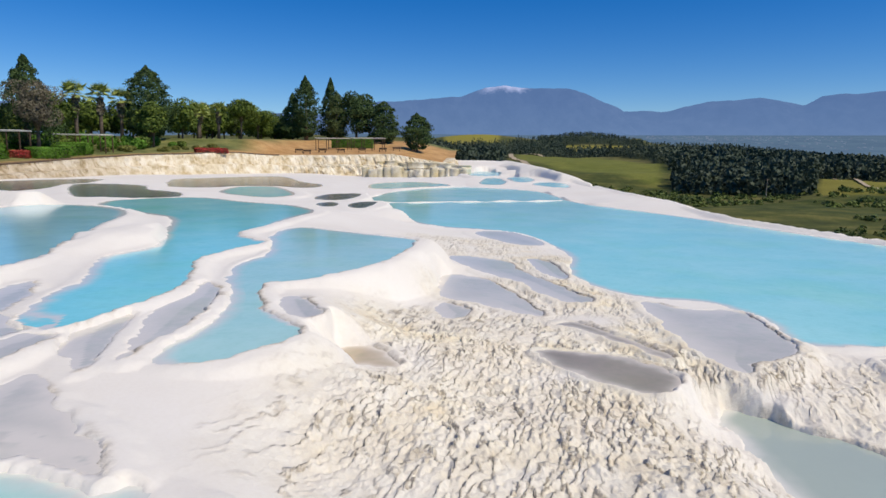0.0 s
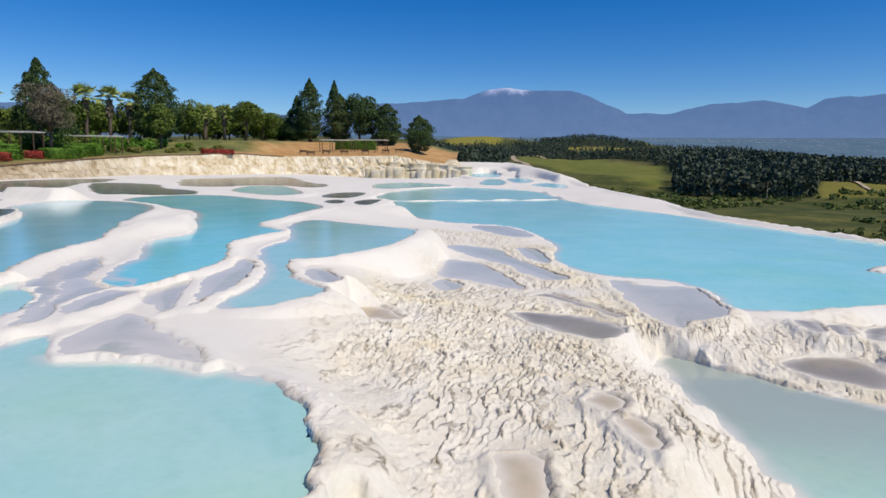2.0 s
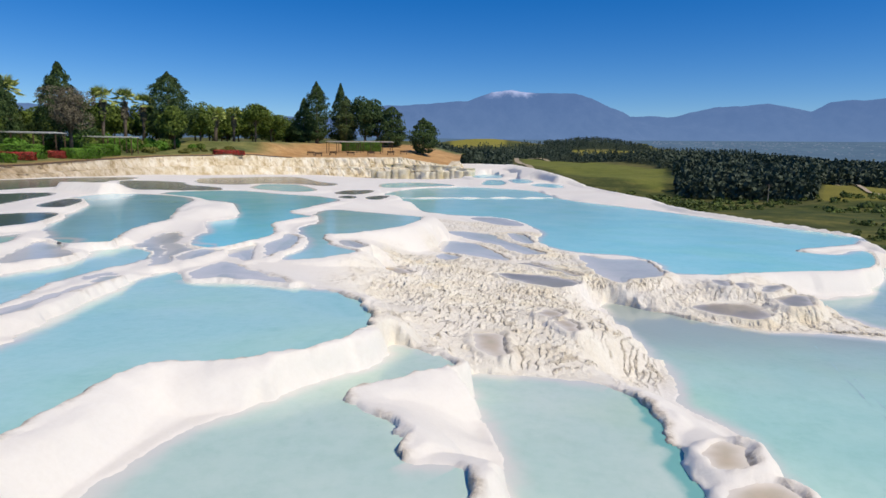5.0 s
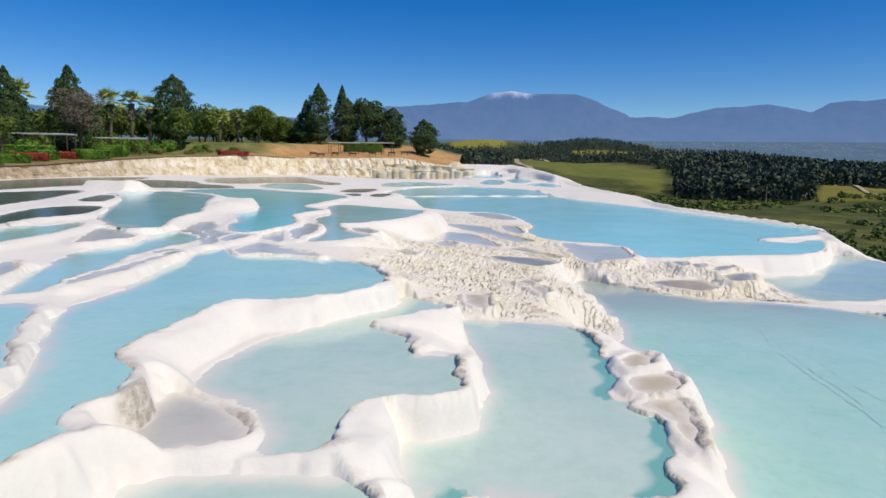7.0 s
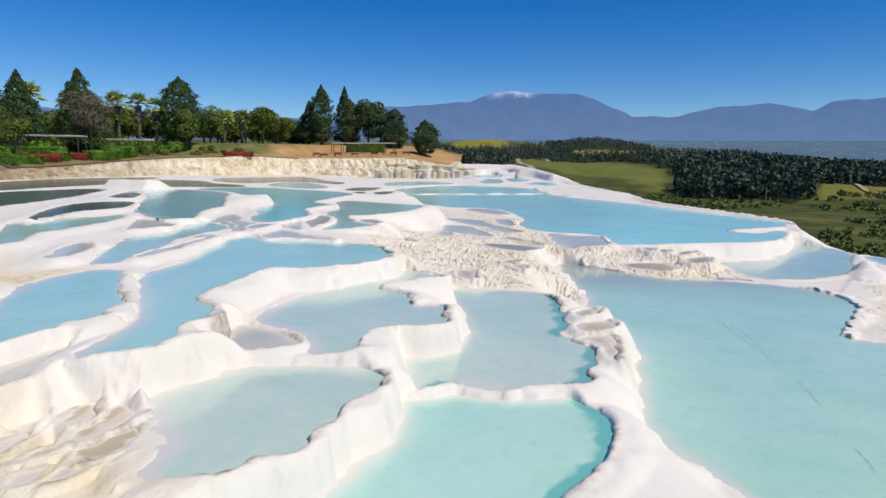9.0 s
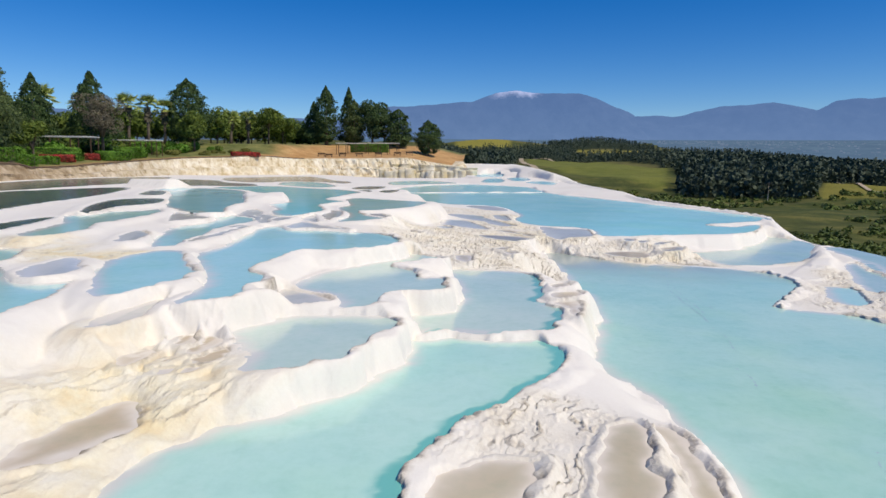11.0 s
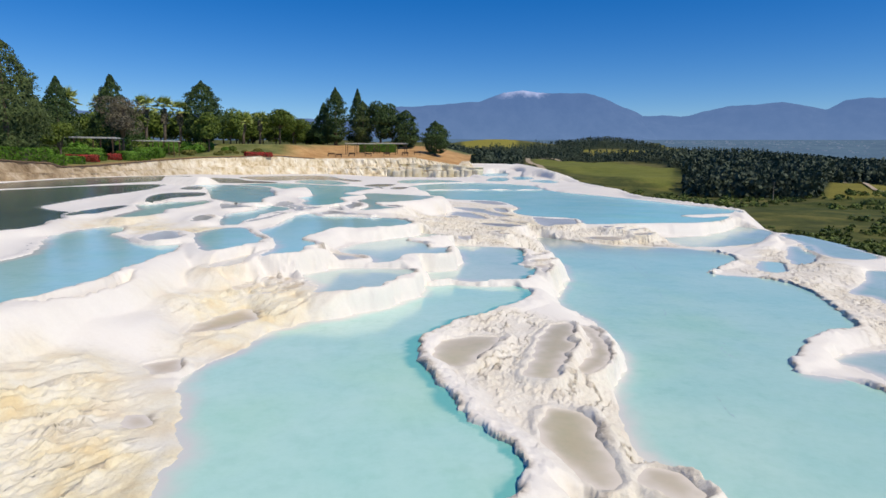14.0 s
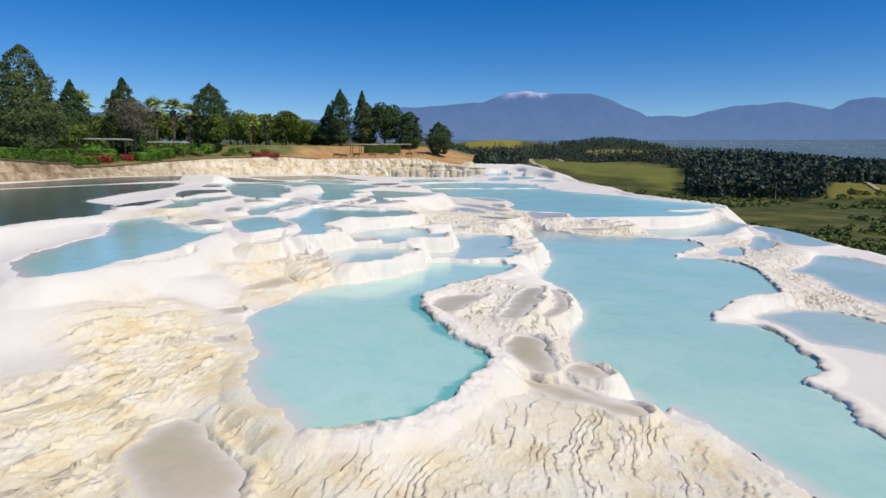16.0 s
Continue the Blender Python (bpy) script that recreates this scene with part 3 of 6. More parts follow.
RIGHT_SPOTS = [(8.4, 6.4, -1.22), (9.8, 7.9, -1.32), (9.9, 6.2, -1.36), (9, 5.2, -1.34), (10.0, 4.7, -1.36), (11.0, -2.0, -1.25), (12.9, 0.0, -1.25), (11.2, -5.5, -1.35), (10.6, -7.9, -1.45),
               (11.4, -7.6, -1.4), (13.0, -0.6, -1.2), (10.2, -13.2, -1.35), (9.3, -14.2, -1.35), (14.0, 0.6, -1.25)]
FAR = [(-30, 90, -0.75), (-40, 130, -1.0), (-45, 112, -0.95), (-20, 126, -1.6), (-10, 126, -1.65), (0, 124, -1.2), (0, 110, -1.1), (10, 130, 0.2), (3, 152, 0.9), (5, 172, 1.6), (0, 188, 2.0), (13, 90, -0.6), (-51, 61, -0.5), (-44, 39, -0.35), (-53, 85, -0.7), (-60, 10, -0.2),
       (14.5, 60, -0.45), (14.5, 45, -0.5), (-20, -40, -1.5), (10, -45, -2.2), (-60, -40, -0.5)]

BLOCKS = [([(-16.3, 24.4), (-18.5, 25.0), (-21.5, 26.0)], 0.62, 0.35), ([(14.7, 7.4), (14.3, 6.5)], -1.10, 0.15), ([(14.3, 6.5), (13.2, 4.6)], -1.2, 0.3), ([(13.2, 4.6), (11.9, 2.7)], -1.28, 0.45)]


def between(x, y):
    num, den = np.zeros(x.shape), np.zeros(x.shape)
    for px, py, pz in HEAD_SPOTS + LEDGE_SPOTS + RIGHT_SPOTS + FAR:
        w = 1.0 / (((x - px) ** 2 + (y - py) ** 2) / 1.5 + 0.05) ** 1.6
        num, den = num + w * pz, den + w
    for level, shore in POOLS.values():
        curve = shoreline(shore, 2)
        for px, py in curve:
            w = 0.25 / ((x - px) ** 2 + (y - py) ** 2 + 0.02) ** 1.6
            num, den = num + w * (level - 0.02), den + w
    return num / den


cx, cy = gx[::3], gy[::3]
coarse = between(*np.meshgrid(cx, cy))


def upsample(values):
    along = np.stack([np.interp(gx, cx, row) for row in values])
    return np.stack([np.interp(gy, cy, col) for col in along.T], 1)


BASE = upsample(coarse)
near = smoothstep(1.2, 0.2, CELL)
tight = smoothstep(0.22, 0.09, CELL)
crinkle = near * 0.09 * fbm(X * 1.3, Y * 1.3, 3, 3) + tight * (0.13 * fbm(X * 2.7, Y * 2.7, 9, 3) + 0.06 * fbm(X * 6.1, Y * 6.1, 15, 3)) + (1 - near) * 0.22 * fbm(X * 0.5, Y * 0.5, 4, 3)

# rough, scaly slopes: centre, radius, strength, and the yellow ones
ROUGH_SLOPE = [(1.3, 8.8, 2.9, 1.0), (1.8, 4.6, 3.2, 1.0), (3.3, 2.0, 2.3, 1.0), (2.4, 12.5, 2.8, 1.0), (3.4, 16.5, 2.6, 1.0), (5.0, 8.4, 2.4, 1.0), (7.2, 6.2, 2.4, 1.0), (1.0, 20, 3.0, 0.7), (1.2, 2.2, 1.7, 0.9),
               (4.0, -4.4, 1.1, 0.5), (1.4, 0.6, 1.5, 1.0), (2.6, 0.2, 1.4, 1.0)]
ROUGH_SPIT = [(1.5, -18.3, 2.6, 1.0), (4.2, -17.6, 2.3, 1.0), (3.6, -12, 1.5, 0.95), (4.0, -14.5, 1.3, 0.95), (2.9, -10.6, 1.0, 0.7), (3.0, -19.6, 2.6, 1.0), (0.6, -20.4, 2.4, 0.9), (3.2, -12.6, 1.2, 0.6), (2.9, -13.2, 1.3, 0.8),
              (3.9, -10.6, 1.0, 0.8), (4.4, -13, 1.2, 0.8), (3.3, -9.4, 1.0, 0.8), (2.6, -12.2, 1.0, 0.9)]
ROUGH_RIGHT = [(9.4, 6.6, 2.4, 1.0), (12.0, 7.0, 2.0, 0.8), (10.5, -4.5, 2.4, 0.8), (12, -1, 2.4, 0.7), (12.4, 0.6, 1.9, 1.0), (13.6, 2.6, 1.8, 0.9), (9.6, 7.2, 1.5, 0.8), (11.5, -8, 2.0, 0.9), (12.8, -5.0, 2.4, 0.9),
               (11.2, -3.0, 1.6, 1.0)]
GOLDEN = [(-6.3, -3.9, 1.0, 0.9), (-5.2, -3.7, 0.9, 0.9), (-1.8, -14.7, 1.2, 1.0), (-0.9, -14.2, 0.8, 0.9), (-1.3, -17.0, 1.4, 1.0), (-0.3, -18.3, 1.3, 0.9), (-1.9, -13.5, 0.8, 0.7), (-2.4, -8.6, 0.7, 0.6), (-1.0, -11.9, 0.7, 0.8),
          (-0.2, -15.7, 1.2, 1.0), (0.6, -16.9, 1.2, 0.8), (-1.3, -9.8, 1.5, 1.0), (-1.3, -14.7, 1.0, 1.0), (-1.0, -16.2, 1.25, 1.0), (-0.1, -17.5, 1.25, 0.9), (-1.0, -11.4, 0.9, 0.7), (-7.5, -3, 1.5, 0.8)]


def patch(spots, outer, inner):
    wob = 0.6 * fbm(X * 0.6, Y * 0.6, 31, 3)
    out = np.zeros(X.shape)
    for px, py, r, s in spots:
        out = np.maximum(out, s * smoothstep(outer, inner, np.hypot(X - px, Y - py) / r + 0.5 * wob))
    return out


rough, golden = patch(ROUGH_SLOPE + ROUGH_SPIT + ROUGH_RIGHT, 1.1, 0.55), patch(GOLDEN, 1.4, 0.4)
scaly = np.clip(rough + golden, 0, 1) * near
# small treads on the slopes, each held by a short crumbling dam on its downhill side
def treads(down, along, wide, seed, lip, wander, broken, rag=1.0):
    """Relief of flat treads between wavering dams, and the stain and painted shade at each dam's foot."""
    fold = wander * (fbm(down * 1.5, along * 0.95, seed, 3) + rag * (0.30 * fbm(down * 5.2, along * 3.4, seed + 3, 3) + 0.10 * fbm(down * 15, along * 12, seed + 6, 2)))
    s = down / wide + fold
    f = s - np.floor(s)
    layer = np.floor(s)
    held = smoothstep(broken, broken + 0.32, fbm(down * 1.9 + 7.3 * layer, along * 1.5 + 3.1 * layer, seed + 9, 3))
    crumbs = rag * fbm(down * 19, along * 17, seed + 12, 2)
    crest = np.exp(-f * wide / (2.2 * lip)) * np.clip(0.75 + 1.5 * crumbs, 0.15, 1.6)
    before = smoothstep(broken, broken + 0.32, fbm(down * 1.9 + 7.3 * (layer + 1), along * 1.5 + 3.1 * (layer + 1), seed + 9, 3))
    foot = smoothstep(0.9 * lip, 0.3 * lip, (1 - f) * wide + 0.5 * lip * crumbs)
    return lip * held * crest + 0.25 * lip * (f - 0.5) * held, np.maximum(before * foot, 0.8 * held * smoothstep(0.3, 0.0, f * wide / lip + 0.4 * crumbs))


def slope_relief(px, py, yellow):
    """Height of the small dams and treads, and the stain and painted shade at the dams' feet."""
    down = px - 0.22 * py
    wide_relief, wide_dam = treads(down, py, 0.25, 41, 0.055, 2.6, -0.26)
    mid_relief, mid_dam = treads(down, py, 0.115, 47, 0.034 - 0.008 * smoothstep(-14.5, -16, py), 3.0, -0.2)
    dense = np.clip(smoothstep(0.3, 1.9, px + 0.28 * (py - 0.5)) + 0.4 * smoothstep(-7, -9, py) + 0.6 * smoothstep(-14.5, -16, py) + smoothstep(7, 9, px), 0, 1) * np.maximum(smoothstep(-0.25, 0.1, fbm(px * 0.7, py * 0.5, 49, 3) + 0.18), smoothstep(-14.5, -16, py))
    # yellow slopes: long soft ledges, wet and brown behind each
    fall, line = 0.88 * px - 0.47 * py, 0.47 * px + 0.88 * py
    ledges, ledge_dam = treads(fall, 0.62 * line, 0.42, 61, 0.10, 2.3, -0.42, 0.55)
    thin, thin_dam = treads(fall, 0.62 * line, 0.2, 65, 0.03, 2.4, -0.05, 0.7)
    share = np.clip(1.3 * yellow, 0, 1)
    crust = np.maximum(0.6 * smoothstep(8, 9.5, px), smoothstep(2.2, 4.2, py + 0.5 * fbm(px, py, 50, 2)) * smoothstep(24, 16, py) * smoothstep(12, 8, px))
    lumps = 0.05 * np.abs(fbm(px * 4.4, py * 3.2, 51, 3)) + 0.06 * np.abs(fbm(px * 9.6, py * 7.2, 52, 3)) - 0.03
    apron = smoothstep(-14.6, -16, py)
    relief = share * (ledges + thin) + (1 - share) * ((1 - 0.75 * apron) * wide_relief + dense * mid_relief) + crust * lumps + 0.006 * fbm(px * 9, py * 7, 12, 2) - 0.015
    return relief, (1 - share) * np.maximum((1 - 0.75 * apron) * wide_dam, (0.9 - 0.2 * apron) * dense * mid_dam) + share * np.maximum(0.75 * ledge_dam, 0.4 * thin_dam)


pick = scaly > 0.01
relief, dams = np.zeros(X.shape), np.zeros(X.shape)
relief[pick], dams[pick] = slope_relief(X[pick], Y[pick], golden[pick])
BASE = BASE + near * 0.012 * fbm(X * 0.9, Y * 0.9, 21, 3)

# rims and floors of the pools
TOP = np.full(X.shape, -99.0)
CAP = np.full(X.shape, 99.0)
EDGE = np.full(X.shape, -99.0)
FLOOR = np.full(X.shape, 99.0)
LEVEL = np.full(X.shape, 99.0)
WET = np.zeros(X.shape, bool)
silt, rim_stain_shade = np.zeros(X.shape), np.zeros(X.shape)
shores = {}
knobs = np.zeros(X.shape)
rugged = {}
SHEER = np.zeros(X.shape)
above = np.full(X.shape, 9.0)
profiles = {}
for name, (level, shore) in sorted(POOLS.items(), key=lambda item: -item[1][0]):
    curve = shoreline(shore, 5)
    lo, hi = curve.min(0) - 7, curve.max(0) + 7
    i0, i1, j0, j1 = np.searchsorted(gx, lo[0]), np.searchsorted(gx, hi[0]), np.searchsorted(gy, lo[1]), np.searchsorted(gy, hi[1])
    box = (slice(j0, j1), slice(i0, i1))
    small = name in SILT
    raw = signed_distance(X[box], Y[box], curve)
    d = raw
    d = d + crinkle[box] * np.exp(-np.maximum(np.abs(d) - 0.12, 0) / 0.3) - np.where(CELL[box] > 0.15, 0.5 * CELL[box], 0)
    cell = CELL[box]
    wide = np.maximum(0.13 if small else 0.2, 1.3 * cell)
    # the side away from the spring has a raised, crumbling lip and a steep, undercut inner wall; silt lies along the other
    ny_, nx_ = np.gradient(raw)
    facing = nx_ / np.gradient(gx)[None, i0:i1] - 0.35 * ny_ / np.gradient(gy)[j0:j1, None]
    sheer = smoothstep(0.1, 0.8, facing) * (cell < 0.2)
    lip = 0.02 + (0.06 if name[0] == "f" else 0.07 if name[0] in "icdr" else 0.04) * sheer if small else 0.012 + (0.045 if name in TALL else 0.025) * sheer
    lip = np.maximum(lip + 0.02 * fbm(X[box] * 0.7, Y[box] * 0.7, 55, 2), 0.020 if small else 0.006) * ((0.6 if small else 0.1) + (0.4 if small else 0.9) * smoothstep(0.25, 0.9, above[box]))
    profiles[name] = above[box].copy()
    above[box] = np.minimum(above[box], np.maximum(d, 0))
    soft = np.maximum(0.05 if small else 0.12, np.where(cell > 0.12, 1.7, 0.9) * cell)
    rise = lip * np.clip(d / (0.25 * wide + (0.09 * sheer if small else 0)), 0, 1)
    out = level + rise - (3.5 if small else 1.15) * np.maximum(d - soft, 0) ** 2
    TOP[box] = np.where(d > 0, np.maximum(TOP[box], out), TOP[box])
    CAP[box] = np.where(d > 0, np.minimum(CAP[box], level + rise + (1.3 if small else 2.6) * d), CAP[box])
    EDGE[box] = np.where(d > 0, np.maximum(EDGE[box], level + rise - 4.5 * np.maximum(d - 0.7 * wide, 0)), EDGE[box])
    deepest = 0.10 if small else 0.55 + (0.45 if name in ("E", "F") else 0.1) * sheer * np.exp(np.minimum(d, 0) / (0.07 + 0.10 * value_noise(X[box] * 3.5, Y[box] * 3.5, 63)))
    steep = 0.12 if small else 0.62 - 0.595 * sheer
    floor = level - deepest * (1 - np.exp(-np.maximum(-d, 0) / steep)) - 0.002
    FLOOR[box] = np.where(d <= 0, np.minimum(FLOOR[box], floor), FLOOR[box])
    LEVEL[box] = np.where(d <= 0, np.minimum(LEVEL[box], level), LEVEL[box])
    WET[box] |= d <= 0
    if small:
        silt[box] = np.maximum(silt[box], 0.8 * smoothstep(0.03, -0.15, d))
    shores[name] = (box, d)
    rugged[name] = sheer
    SHEER[box] = np.where(d <= 0, np.maximum(SHEER[box], sheer * smoothstep(-1.2, -0.5, d)), SHEER[box])
    knobs[box] = np.maximum(knobs[box], smoothstep(0.35, 0.08, np.abs(d - 0.05)) * smoothstep(0.3, 0.8, profiles[name]) * ((0.2 + 1.1 * sheer) if name in TALL else (0.15 + 0.25 * sheer)))

# grey stains and painted shade on the inner edge of each rim
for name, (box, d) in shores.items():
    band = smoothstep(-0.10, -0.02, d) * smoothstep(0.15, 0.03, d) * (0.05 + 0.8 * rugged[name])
    rim_stain_shade[box] = np.maximum(rim_stain_shade[box], band * (CELL[box] < 0.16) * (smoothstep(0.08, 0.35, profiles[name]) if name in SILT else smoothstep(0.2, 0.5, profiles[name])))

dry = np.maximum(TOP, BASE)
band, d = shores["F"]
clean = np.ones(X.shape)
clean[band] = smoothstep(0.12, 0.75, d + 0.15 * fbm(X[band] * 1.4, Y[band] * 1.4, 45, 3))
clean = np.maximum(clean, smoothstep(-11.0, -10.0, Y))
shelf = scaly * clean * smoothstep(0.05, 0.25, above) * ~WET
dry = dry + shelf * relief
dry = dry + near * knobs * (0.045 * fbm(X * 2.9, Y * 2.9, 79, 4) + 0.004)
dry = dry + 0.008 * near * np.clip(rough, 0, 1) * fbm(X * 6, Y * 6, 77, 3)
free = shelf * smoothstep(0.0, 0.05, CAP - dry)
dry = np.maximum(np.minimum(dry, CAP), EDGE)
# tall white shoulders beside the pools
for line, top, half in BLOCKS:
    gap = np.full(X.shape, 99.0)
    for (ax, ay), (bx, by) in zip(line, line[1:]):
        t = np.clip(((X - ax) * (bx - ax) + (Y - ay) * (by - ay)) / ((bx - ax) ** 2 + (by - ay) ** 2), 0, 1)
        gap = np.minimum(gap, np.hypot(X - ax - t * (bx - ax), Y - ay - t * (by - ay)))
    dry = np.maximum(dry, top + 0.05 * fbm(X, Y, 57, 3) - 2.4 * np.maximum(gap - half, 0) ** 1.2)
under = np.maximum(LEVEL - EDGE, 0)
skirt = np.where(EDGE > LEVEL, EDGE, LEVEL - np.where(under < 0.12, under * 0.6, 0.072 + (under - 0.12) * 0.16))
HEIGHT = np.where(WET, np.maximum(FLOOR, np.minimum(skirt, FLOOR + np.where(EDGE > LEVEL, 1.5, 1.5 * (1 - SHEER)))), dry)

# the brink: past it the hillside falls to the valley
brink = 15.6 + np.interp(Y, [-6, 0, 12, 17, 20.5, 26, 32], [0, 1.2, 1.4, 1.9, 3.1, 1.4, 0]) - 0.028 * np.maximum(Y - 20, 0) - 0.06 * np.maximum(-Y, 0) + 0.8 * fbm(X * 0.12, Y * 0.12, 61, 3)
past = np.maximum(X - brink, 0)
HEIGHT = HEIGHT - 0.75 * past - 0.02 * past ** 1.5
crest = np.interp(Y, [11, 13.5, 16, 40, 63, 76, 111, 190], [-2.5, -1.2, -0.78, -0.6, -0.3, 0.3, 1.0, 2.0]) + near * 0.06 * fbm(X * 1.2, Y * 1.2, 66, 3) + (1 - near) * 0.3 * fbm(X * 0.25, Y * 0.25, 67, 4)
ponds = np.zeros(X.shape)
for name in ("t1", "t2", "t3", "t4"):
    box, d = shores[name]
    ponds[box] = np.maximum(ponds[box], smoothstep(4.0, 0.4, d))
slope = np.abs(X - brink + 0.5) / (0.35 + 0.011 * np.maximum(Y - 10, 0))
HEIGHT = np.where(WET | (slope > 2.6), HEIGHT, np.maximum(HEIGHT, crest - 0.35 * slope ** 1.3 - 3.0 * ponds))
silt = np.maximum(silt, rim_stain_shade * smoothstep(-0.35, 0.1, fbm(X * 3, Y * 3, 91, 3)))
age = np.clip(rough * clean * (0.8 + 0.5 * fbm(X * 0.8, Y * 0.8, 71, 3)), 0, 1)
gold = np.clip(golden * (0.9 + 0.7 * fbm(X * 0.9, Y * 0.9, 73, 3)) + rough * clean * (0.75 * smoothstep(-15, -16.5, Y) + 0.5 * smoothstep(3, 6, Y) * smoothstep(-0.15, 0.3, fbm(X * 0.6, Y * 0.6, 74, 3))), 0, 1.0)
# stain and painted shade along the dam faces, broken up by noise
foot_stain_shade = 0.85 * free * smoothstep(-0.55, -0.1, fbm(X * 1.7, Y * 1.2, 93, 3))


def fine_slope(x0, x1, y0, y1, label):
    """A closer mesh of the scaly ground between grid lines of the wide sheet."""
    i0, i1, j0, j1 = (int(np.searchsorted(g, v)) for g, v in ((gx, x0), (gx, x1), (gy, y0), (gy, y1)))
    fx = np.interp(np.arange(0, 3 * (i1 - i0) + 1) / 3, np.arange(i1 - i0 + 1), gx[i0:i1 + 1])
    fy = np.interp(np.arange(0, 2 * (j1 - j0) + 1) / 2, np.arange(j1 - j0 + 1), gy[j0:j1 + 1])

    def finer(values):
        part_ = values[j0:j1 + 1, i0:i1 + 1].astype(float)
        across = np.stack([np.interp(fx, gx[i0:i1 + 1], row) for row in part_])
        return np.stack([np.interp(fy, gy[j0:j1 + 1], col) for col in across.T], 1)

    PX, PY = np.meshgrid(fx, fy)
    rim = np.minimum(np.minimum(PX - fx[0], fx[-1] - PX), np.minimum(PY - fy[0], fy[-1] - PY))
    inside = smoothstep(0.0, 0.15, rim)
    detail, feet = slope_relief(PX.ravel(), PY.ravel(), finer(golden).ravel())
    detail, feet = detail.reshape(PX.shape), feet.reshape(PX.shape)
    Z = finer(HEIGHT) + inside * finer(free) * (detail - finer(relief))
    Z = Z + inside * finer(near * knobs * ~WET) * 0.026 * fbm(PX * 12, PY * 12, 83, 3)
    stained = np.maximum(finer(silt), finer(foot_stain_shade) * feet)
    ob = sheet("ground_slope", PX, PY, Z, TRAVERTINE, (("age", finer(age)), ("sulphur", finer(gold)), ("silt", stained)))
    tagged(ob, label, "slope", kind="structure")
    whole[j0:j1, i0:i1] = False


whole = np.ones((len(gy) - 1, len(gx) - 1), bool)
fine_slope(-0.6, 5.0, -0.6, 8.4, "scaly cream limestone slope of small ragged dams")
fine_slope(0.9, 5.15, -18.3, -15.4, "scaly limestone apron below the deep pool")
fine_slope(8.7, 13.6, -9.0, 5.0, "rugged white limestone between the lower pools")
fine_slope(5.1, 10.2, 4.4, 8.5, "crusted limestone between the long pool and the wide one")
fine_slope(2.0, 5.15, -15.3, -8.9, "white limestone spit of crumbling dams and puddles")
fine_slope(-2.5, 0.85, -18.3, -13.2, "yellow-stained limestone ledges above the deep pool")
fine_slope(-2.5, -0.3, -12.6, -7.6, "yellow limestone ledges with shallow pans")
silt = np.maximum(silt, foot_stain_shade * dams)
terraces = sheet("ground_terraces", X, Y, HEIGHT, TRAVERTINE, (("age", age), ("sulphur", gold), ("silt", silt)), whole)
tagged(terraces, "white travertine terraces with rounded rims and scaly slopes", "terrace", kind="structure")

WORDS = {"mist": "pale misty grey blue water in a shallow basin", "sky": "soft blue mineral water that mirrors sky and trees", "clear": "clear pale green water over a white bed", "mauve": "shallow mauve grey puddle in crusted stone", "sand": "shallow puddle over pale sandy silt", "milk": "milky turquoise water that fills a long pool", "blue": "bright turquoise blue mineral water in a wide pool", "aqua": "milky pale aqua water behind a white rim",
         "green": "clear green turquoise water in a deep pool", "pale": "pale grey blue water behind a white rim",
         "lilac": "shallow greyish lilac water between white rims", "dark": "dark teal water with the reflected trees put into its colour",
         "silt": "shallow cloudy puddle over beige silt"}
for name, (level, shore) in POOLS.items():
    box, d = shores[name]
    cell = CELL[box]
    step = 2 if name in ("H", "B", "K") else 1
    thin = (slice(None, None, step), slice(None, None, step))
    wet = d[thin] < 0.02 + 1.2 * step * cell[thin]
    keep = wet[:-1, :-1] & wet[1:, :-1] & wet[:-1, 1:] & wet[1:, 1:]
    if step == 1:
        wet = d <= 0
        keep &= wet[:-1, :-1] | wet[1:, :-1] | wet[:-1, 1:] | wet[1:, 1:]
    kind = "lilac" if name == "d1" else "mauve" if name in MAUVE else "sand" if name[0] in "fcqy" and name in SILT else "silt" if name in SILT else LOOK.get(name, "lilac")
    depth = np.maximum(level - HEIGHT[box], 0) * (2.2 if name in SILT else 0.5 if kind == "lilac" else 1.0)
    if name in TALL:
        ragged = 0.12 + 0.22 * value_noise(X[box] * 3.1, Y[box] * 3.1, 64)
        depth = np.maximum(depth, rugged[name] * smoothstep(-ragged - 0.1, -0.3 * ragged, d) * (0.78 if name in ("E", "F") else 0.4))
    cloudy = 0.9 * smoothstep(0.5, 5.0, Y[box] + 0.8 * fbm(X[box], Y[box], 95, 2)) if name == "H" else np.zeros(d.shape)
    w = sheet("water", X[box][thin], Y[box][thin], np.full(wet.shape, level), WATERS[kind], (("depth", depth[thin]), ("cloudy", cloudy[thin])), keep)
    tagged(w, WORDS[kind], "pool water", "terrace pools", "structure")



